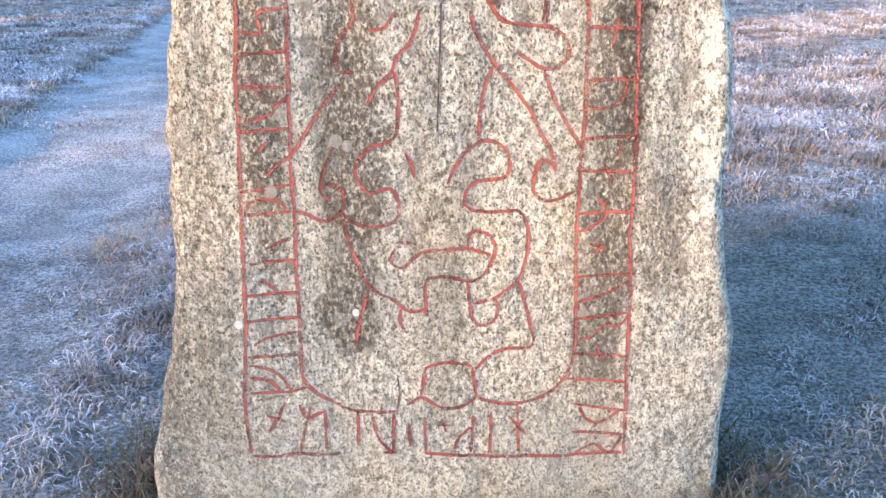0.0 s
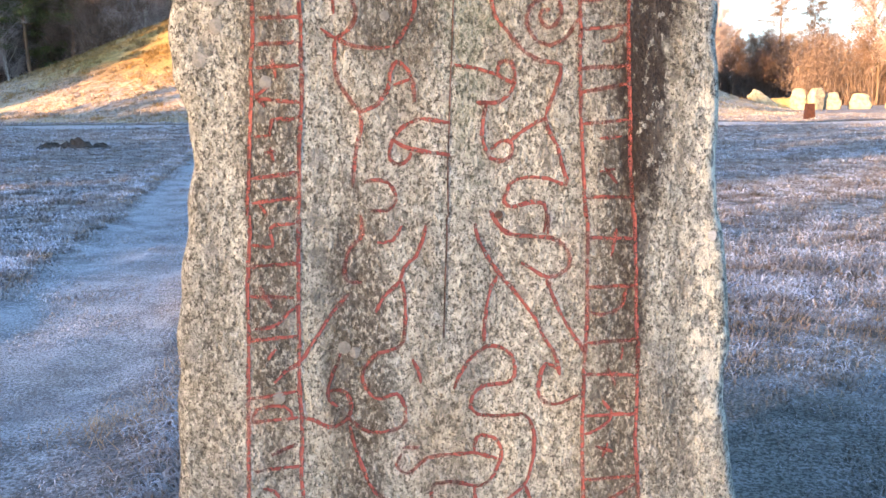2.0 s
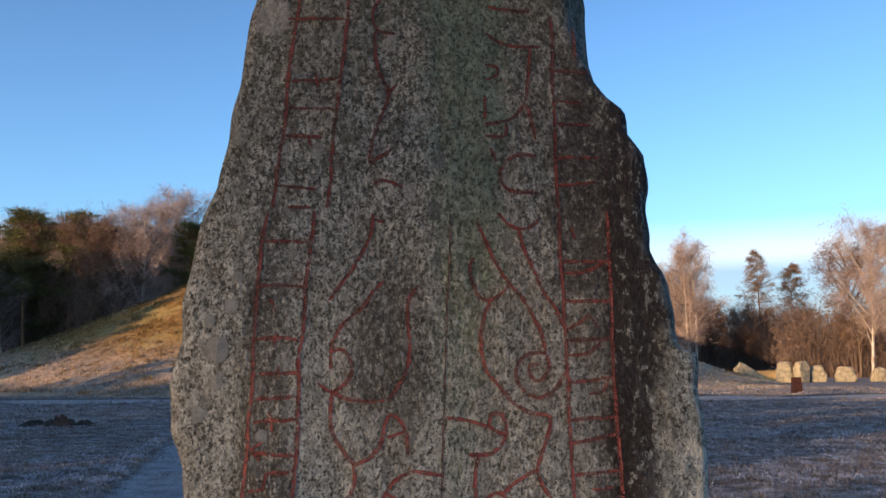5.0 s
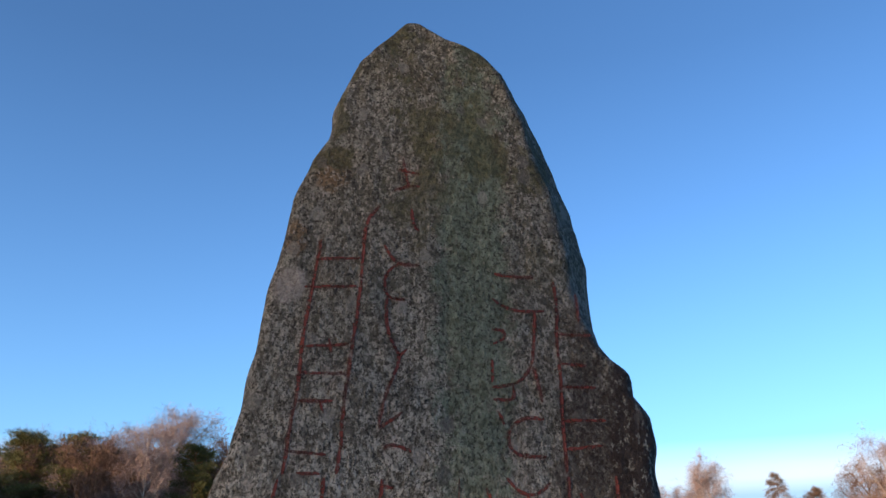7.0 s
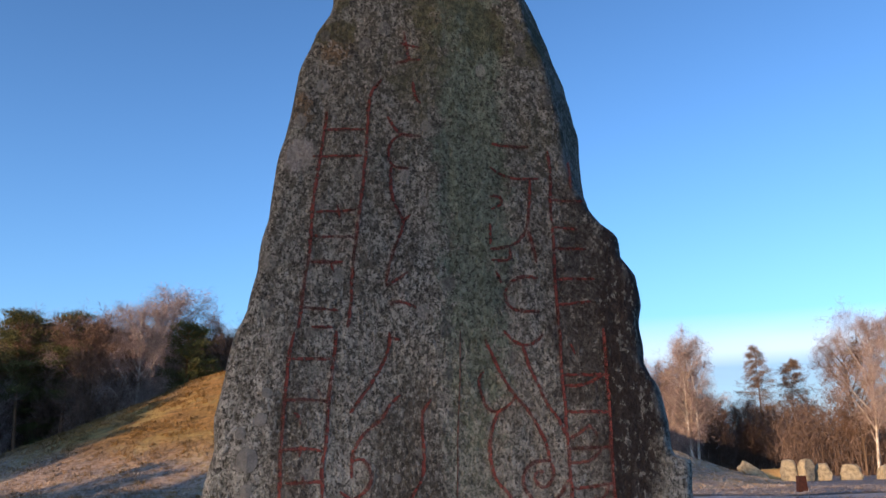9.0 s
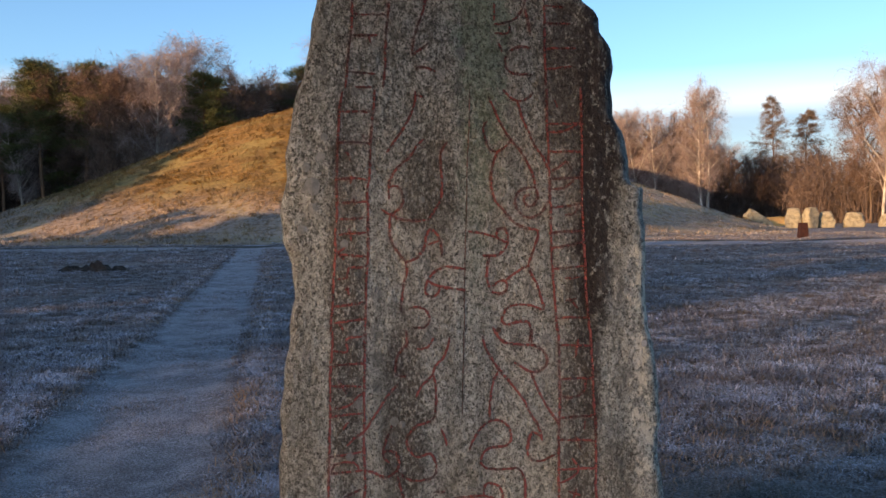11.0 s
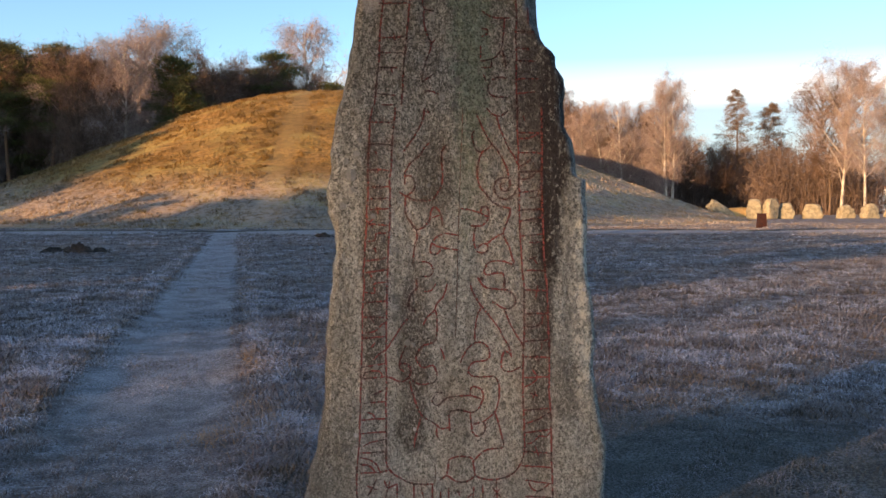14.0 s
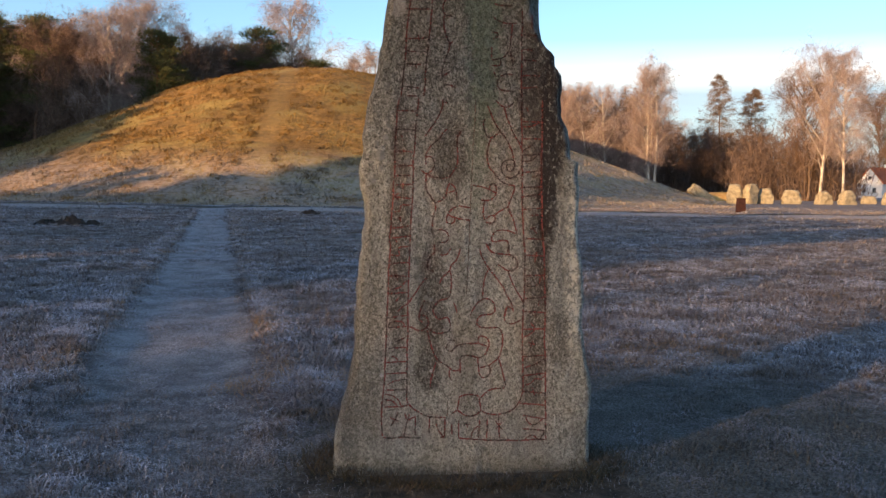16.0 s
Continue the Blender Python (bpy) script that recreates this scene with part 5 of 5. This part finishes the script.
    for k in range(26):
        plant(rng.choice(brown), *at(rng.uniform(0.14, 0.40), rng.uniform(132, 160)), rng.uniform(0.5, 0.78), rng.uniform(0, 360), group=E)
    spots = [at(rng.uniform(0.10, 0.38), rng.uniform(134, 165)) for k in range(180)] + [at(rng.uniform(0.37, 0.49), rng.uniform(118, 134)) for k in range(80)] + [at(rng.uniform(0.47, 0.8), rng.uniform(192, 215)) for k in range(150)]
    thicket("brushwood", "bare russet brushwood along the meadow's edge", spots, 9.5, 260, 0.09, RUSSET_TWIGS, 53)
    spots = [at(rng.uniform(0.13, 0.25), rng.uniform(124, 138)) for k in range(130)]
    thicket("birch_scrub", "thin russet birch scrub", spots, 14, 260, 0.07, BIRCH_TWIGS, 54)

    # an unseen belt added behind the viewer to shade the meadow; one gap lets the low sun reach the stone
    ahead, across = Vector((SUN_WAY.x, SUN_WAY.y, 0)).normalized(), Vector((SUN_WAY.y, -SUN_WAY.x, 0)).normalized()
    p = -152.0
    while p < 26:
        stature = float(np.interp(p, [-110, -92, -80, -74, -72, -70], [2.1, 1.8, 1.5, 1.3, 1.1, 0.76])) if p < -60 else 0.93 if p < -52 else 1.3 if p < -40.5 else BELT
        for back in (47, 51):
            q = p + rng.uniform(-0.5, 0.5) + (1.1 if back == 51 else 0)
            if GAP[0] < q < GAP[1]:
                continue
            c = ahead * -back + across * q
            plant(spruce, c.x, c.y, stature * rng.uniform(0.88, 1.1), rng.uniform(0, 360), group="shelter belt behind the viewer")
        p += 2.1
    # unseen bare brushwood, added in the gap to thin the light there
    spots = []
    for k in range(26):
        c = ahead * -(49 + rng.uniform(-3, 3)) + across * rng.uniform(GAP[0] + 2.9, GAP[1] + 0.5)
        spots.append((c.x, c.y))
    for k in range(20):
        c = ahead * -(50 + rng.uniform(-3, 3)) + across * (GAP[0] - 0.5 + 3.8 * rng.random() ** 1.5)
        spots.append((c.x, c.y))
    for k in range(16):
        c = ahead * -(50 + rng.uniform(-3, 3)) + across * (-3.2 + 4.6 * (k + rng.random()) / 16)
        spots.append((c.x, c.y))
    low = []
    for k in range(26):
        c = ahead * -(46 + rng.uniform(-2, 2)) + across * rng.uniform(GAP[0] + 2.9, GAP[1] + 0.5)
        low.append((c.x, c.y))
    thicket("gap_shrubs", "unseen low bare shrubs added before the gap to thin the sun", low, 7.5, 90, 0.10, BROWN_TWIGS, 56)
    thicket("gap_brushwood", "unseen tall bare brushwood added in the belt's gap to thin the sun", spots, 14.2, HAZE, 0.10, BROWN_TWIGS, 55)
    for m in masters:
        for o in list(m.children_recursive) + [m]:
            bpy.data.objects.remove(o)


GAP, BELT, HAZE = (-8.6, 1.5), 1.02, 95


# ---- standing stones, post, house ----
def standing_stone(x, y, wide, tall, deep, seed, lean=0.0, tip=0.5, label="pale lichened standing stone in the grass"):
    rng = random.Random(seed)
    bm = bmesh.new()
    bmesh.ops.create_icosphere(bm, subdivisions=3, radius=1)
    off = Vector((seed * 3.7, seed, 0))
    for v in bm.verts:
        c = v.co.copy()
        k = 1 / max(abs(c.x), abs(c.y), abs(c.z)) ** 0.8
        c = c * k
        f = (c.z + 1) / 2
        c.x *= 1 - (1 - tip) * f * f
        c.x += 0.25 * f * noise.noise(off)
        c += c.normalized() * (0.22 * noise.noise(c * 1.3 + off) + 0.07 * noise.noise(c * 3.5 + off))
        v.co = Vector((c.x * wide / 2, c.y * deep / 2, (c.z + 0.85) * tall / 1.85))
    bm.normal_update()
    me = bpy.data.meshes.new("standing_stone")
    bm.to_mesh(me)
    bm.free()
    me.materials.append(SARSEN)
    ob = new("standing_stone", me)
    ob.matrix_world = pose(x, y, -0.08, 0, lean, rng.uniform(-25, 25))
    tagged(ob, label, "standing stone", "ring of standing stones")


def build_stones():
    for x, y, w, h, d, s, lean, tip in ((31.2, 84.8, 1.5, 1.95, 0.9, 1, 0, 0.75), (32.6, 84.2, 1.4, 2.05, 0.9, 2, 0, 0.9), (34.4, 84.8, 1.55, 1.6, 1.0, 3, -4, 0.6), (37.0, 85.0, 2.0, 1.5, 1.1, 4, 0, 0.65), (40.3, 85.0, 1.8, 1.35, 1.1, 5, -8, 0.5), (41.9, 83.5, 1.75, 1.5, 1.0, 6, 6, 0.5), (49.0, 93, 1.6, 1.0, 1.1, 7, 0, 0.75), (48.6, 87.5, 2.0, 1.4, 1.1, 8, 3, 0.7), (51.2, 122, 1.3, 1.6, 0.9, 9, 0, 0.8), (54.4, 122, 1.1, 1.6, 0.6, 10, -22, 0.6), (51.5, 90, 1.6, 1.4, 1.0, 11, 0, 0.7)):
        standing_stone(x, y, w, h, d, s, lean, tip)
    standing_stone(28.6, 84.0, 1.35, 2.6, 1.1, 12, -50, 0.8, "long pale stone leaning far over")
    # low straw-covered bank behind the stones
    v, f = [], []
    for k in range(9):
        for i in range(24):
            t, r = 2 * math.pi * i / 24, k / 8
            v.append((34.6 + 5.5 * r * math.cos(t), 98 + 2.5 * r * math.sin(t), 1.25 * (1 - r * r) ** 0.9 * (0.8 + 0.4 * noise.noise(Vector((k * 0.9, i * 0.7, 3)))) - 0.05))
    for k in range(8):
        f += [(k * 24 + i, (k + 1) * 24 + i, (k + 1) * 24 + (i + 1) % 24, k * 24 + (i + 1) % 24) for i in range(24)]
    tagged(new("earth_bank", mesh("earth_bank", v, f, [BANK_TURF], True)), "low earth bank under dry golden grass", "bank", kind="structure")


def build_post():
    post = thing("sign_pedestal", (20.4, 53.5, 0), label="squat rust-brown steel pedestal standing in the meadow", category="pedestal")
    v = []
    for z, w in ((-0.05, 0.26), (0.84, 0.215)):
        v += [(-w, -w, z), (w, -w, z), (w, w, z), (-w, w, z)]
    f = [(3, 2, 1, 0), (0, 1, 5, 4), (1, 2, 6, 5), (2, 3, 7, 6), (3, 0, 4, 7), (4, 5, 6, 7)]
    part("body", (v, f), RUST, post)
    top = box(-0.235, 0.235, -0.235, 0.235, 0.84, 0.88)
    part("top_plate", (top[0], top[1]), RUST, post)


def build_molehills():
    rng = random.Random(5)
    for x, y, w, h in ((-11.1, 25.2, 0.62, 0.27), (-5.2, 38.5, 0.6, 0.2), (-10.5, 25.5, 0.42, 0.16), (-11.75, 25.1, 0.45, 0.17)):
        v, f = [(0, 0, h)], []
        for k in range(1, 6):
            for i in range(14):
                t, r = 2 * math.pi * i / 14, k / 5
                v.append((w * r * math.cos(t) * rng.uniform(0.85, 1.15), 0.7 * w * r * math.sin(t) * rng.uniform(0.85, 1.15), h * (1 - r ** 1.6) * rng.uniform(0.35, 1.5) - 0.06 * (k == 5)))
        f += [(0, 1 + i, 1 + (i + 1) % 14) for i in range(14)]
        for k in range(4):
            f += [(1 + k * 14 + i, 15 + k * 14 + i, 15 + k * 14 + (i + 1) % 14, 1 + k * 14 + (i + 1) % 14) for i in range(14)]
        ob = new("molehill", mesh("molehill", v, f, [SOIL]))
        ob.location = (x, y, float(ground_height(np.array(x), np.array(y))))
        tagged(ob, "low dark heap of crumbly earth in the frost", "molehill", "molehills in the meadow")


def prism(w, h, r, y0, y1):
    """A gabled block: w half its width, h its eaves, r its ridge, along y."""
    v = [(x, y, z) for y in (y0, y1) for x, z in ((-w, -0.2), (w, -0.2), (w, h), (0, r), (-w, h))]
    return v, [(0, 1, 2, 3, 4), (9, 8, 7, 6, 5), (0, 5, 6, 1), (1, 6, 7, 2), (2, 7, 8, 3), (3, 8, 9, 4), (4, 9, 5, 0)]


def slope(w, h, r, y0, y1, s, over):
    a, b = Vector((0, 0, r + 0.05)), Vector((s * (w + over), 0, h - over * (r - h) / w + 0.05))
    n = Vector((s * (r - h), 0, w)).normalized() * 0.12
    v = [(a.x, y0, a.z), (b.x, y0, b.z), (b.x, y1, b.z), (a.x, y1, a.z)]
    v += [(p[0] + n.x, p[1], p[2] + n.z) for p in v]
    return v, [(3, 2, 1, 0), (4, 5, 6, 7), (0, 1, 5, 4), (1, 2, 6, 5), (2, 3, 7, 6), (3, 0, 4, 7)]


def build_house():
    house = thing("cottage", (93.2, 179, 0), label="white limewashed farmhouse with a red tiled roof", category="house")
    W2, D, H, R = 2.7, 14.0, 3.2, 6.2
    part("wall", prism(W2, H, R - 0.1, 0, 0.3), LIME, house)
    part("wall", prism(W2, H, R - 0.1, D - 0.3, D), LIME, house)
    part("wall", box(-W2, -W2 + 0.3, 0.3, D - 0.3, -0.2, H), LIME, house)
    part("wall", box(W2 - 0.3, W2, 0.3, D - 0.3, -0.2, H), LIME, house)
    roofs = [part("roof", slope(W2, H, R, -0.35, D + 0.35, s, 0.4), TILES, house, "red tiled roof slope") for s in (-1, 1)]
    part("chimney", box(-0.35, 0.35, 6.2, 6.9, 5.6, 7.0), LIME, roofs[0], "short white chimney")
    # cross gable on the long side
    turn = Matrix.Rotation(radians(90), 4, "Z")
    for name, shape, m in (("wing", prism(1.7, 3.4, 5.4, -3.6, -0.2), LIME), ("wing_roof", slope(1.7, 3.4, 5.5, -3.9, 0.0, -1, 0.3), TILES), ("wing_roof", slope(1.7, 3.4, 5.5, -3.9, 0.0, 1, 0.3), TILES)):
        part(name, ([turn @ Vector(p) + Vector((0, 8.6, 0)) for p in shape[0]], shape[1]), m, house)
    for x, z, w, h in ((-1.4, 1.1, 0.6, 0.9), (0.75, 1.1, 0.6, 0.9), (-0.25, 3.8, 0.5, 0.6)):
        win = part("window", box(x, x + w, -0.03, 0.02, z, z + h), PANE, house, "small dark window")
        for bx in ((x - 0.08, x, z - 0.08, z + h + 0.08), (x + w, x + w + 0.08, z - 0.08, z + h + 0.08), (x, x + w, z + h, z + h + 0.08), (x, x + w, z - 0.08, z), (x + w / 2 - 0.025, x + w / 2 + 0.025, z, z + h)):
            part("frame", box(bx[0], bx[1], -0.06, 0.0, bx[2], bx[3]), WOODWORK, win)
    for y in (1.6, 4.2):
        win = part("window", box(W2 - 0.02, W2 + 0.03, y, y + 0.9, 1.1, 2.1), PANE, house, "small dark window")
        for bx in ((y - 0.08, y, 1.02, 2.18), (y + 0.9, y + 0.98, 1.02, 2.18), (y, y + 0.9, 2.1, 2.18), (y, y + 0.9, 1.02, 1.1)):
            part("frame", box(W2, W2 + 0.06, bx[0], bx[1], bx[2], bx[3]), WOODWORK, win)
    house.rotation_euler = (0, 0, radians(-55))


build_ground()
build_mound()
build_runestone()
build_post()
build_stones()
build_molehills()
build_house()
build_woods()
build_grass()
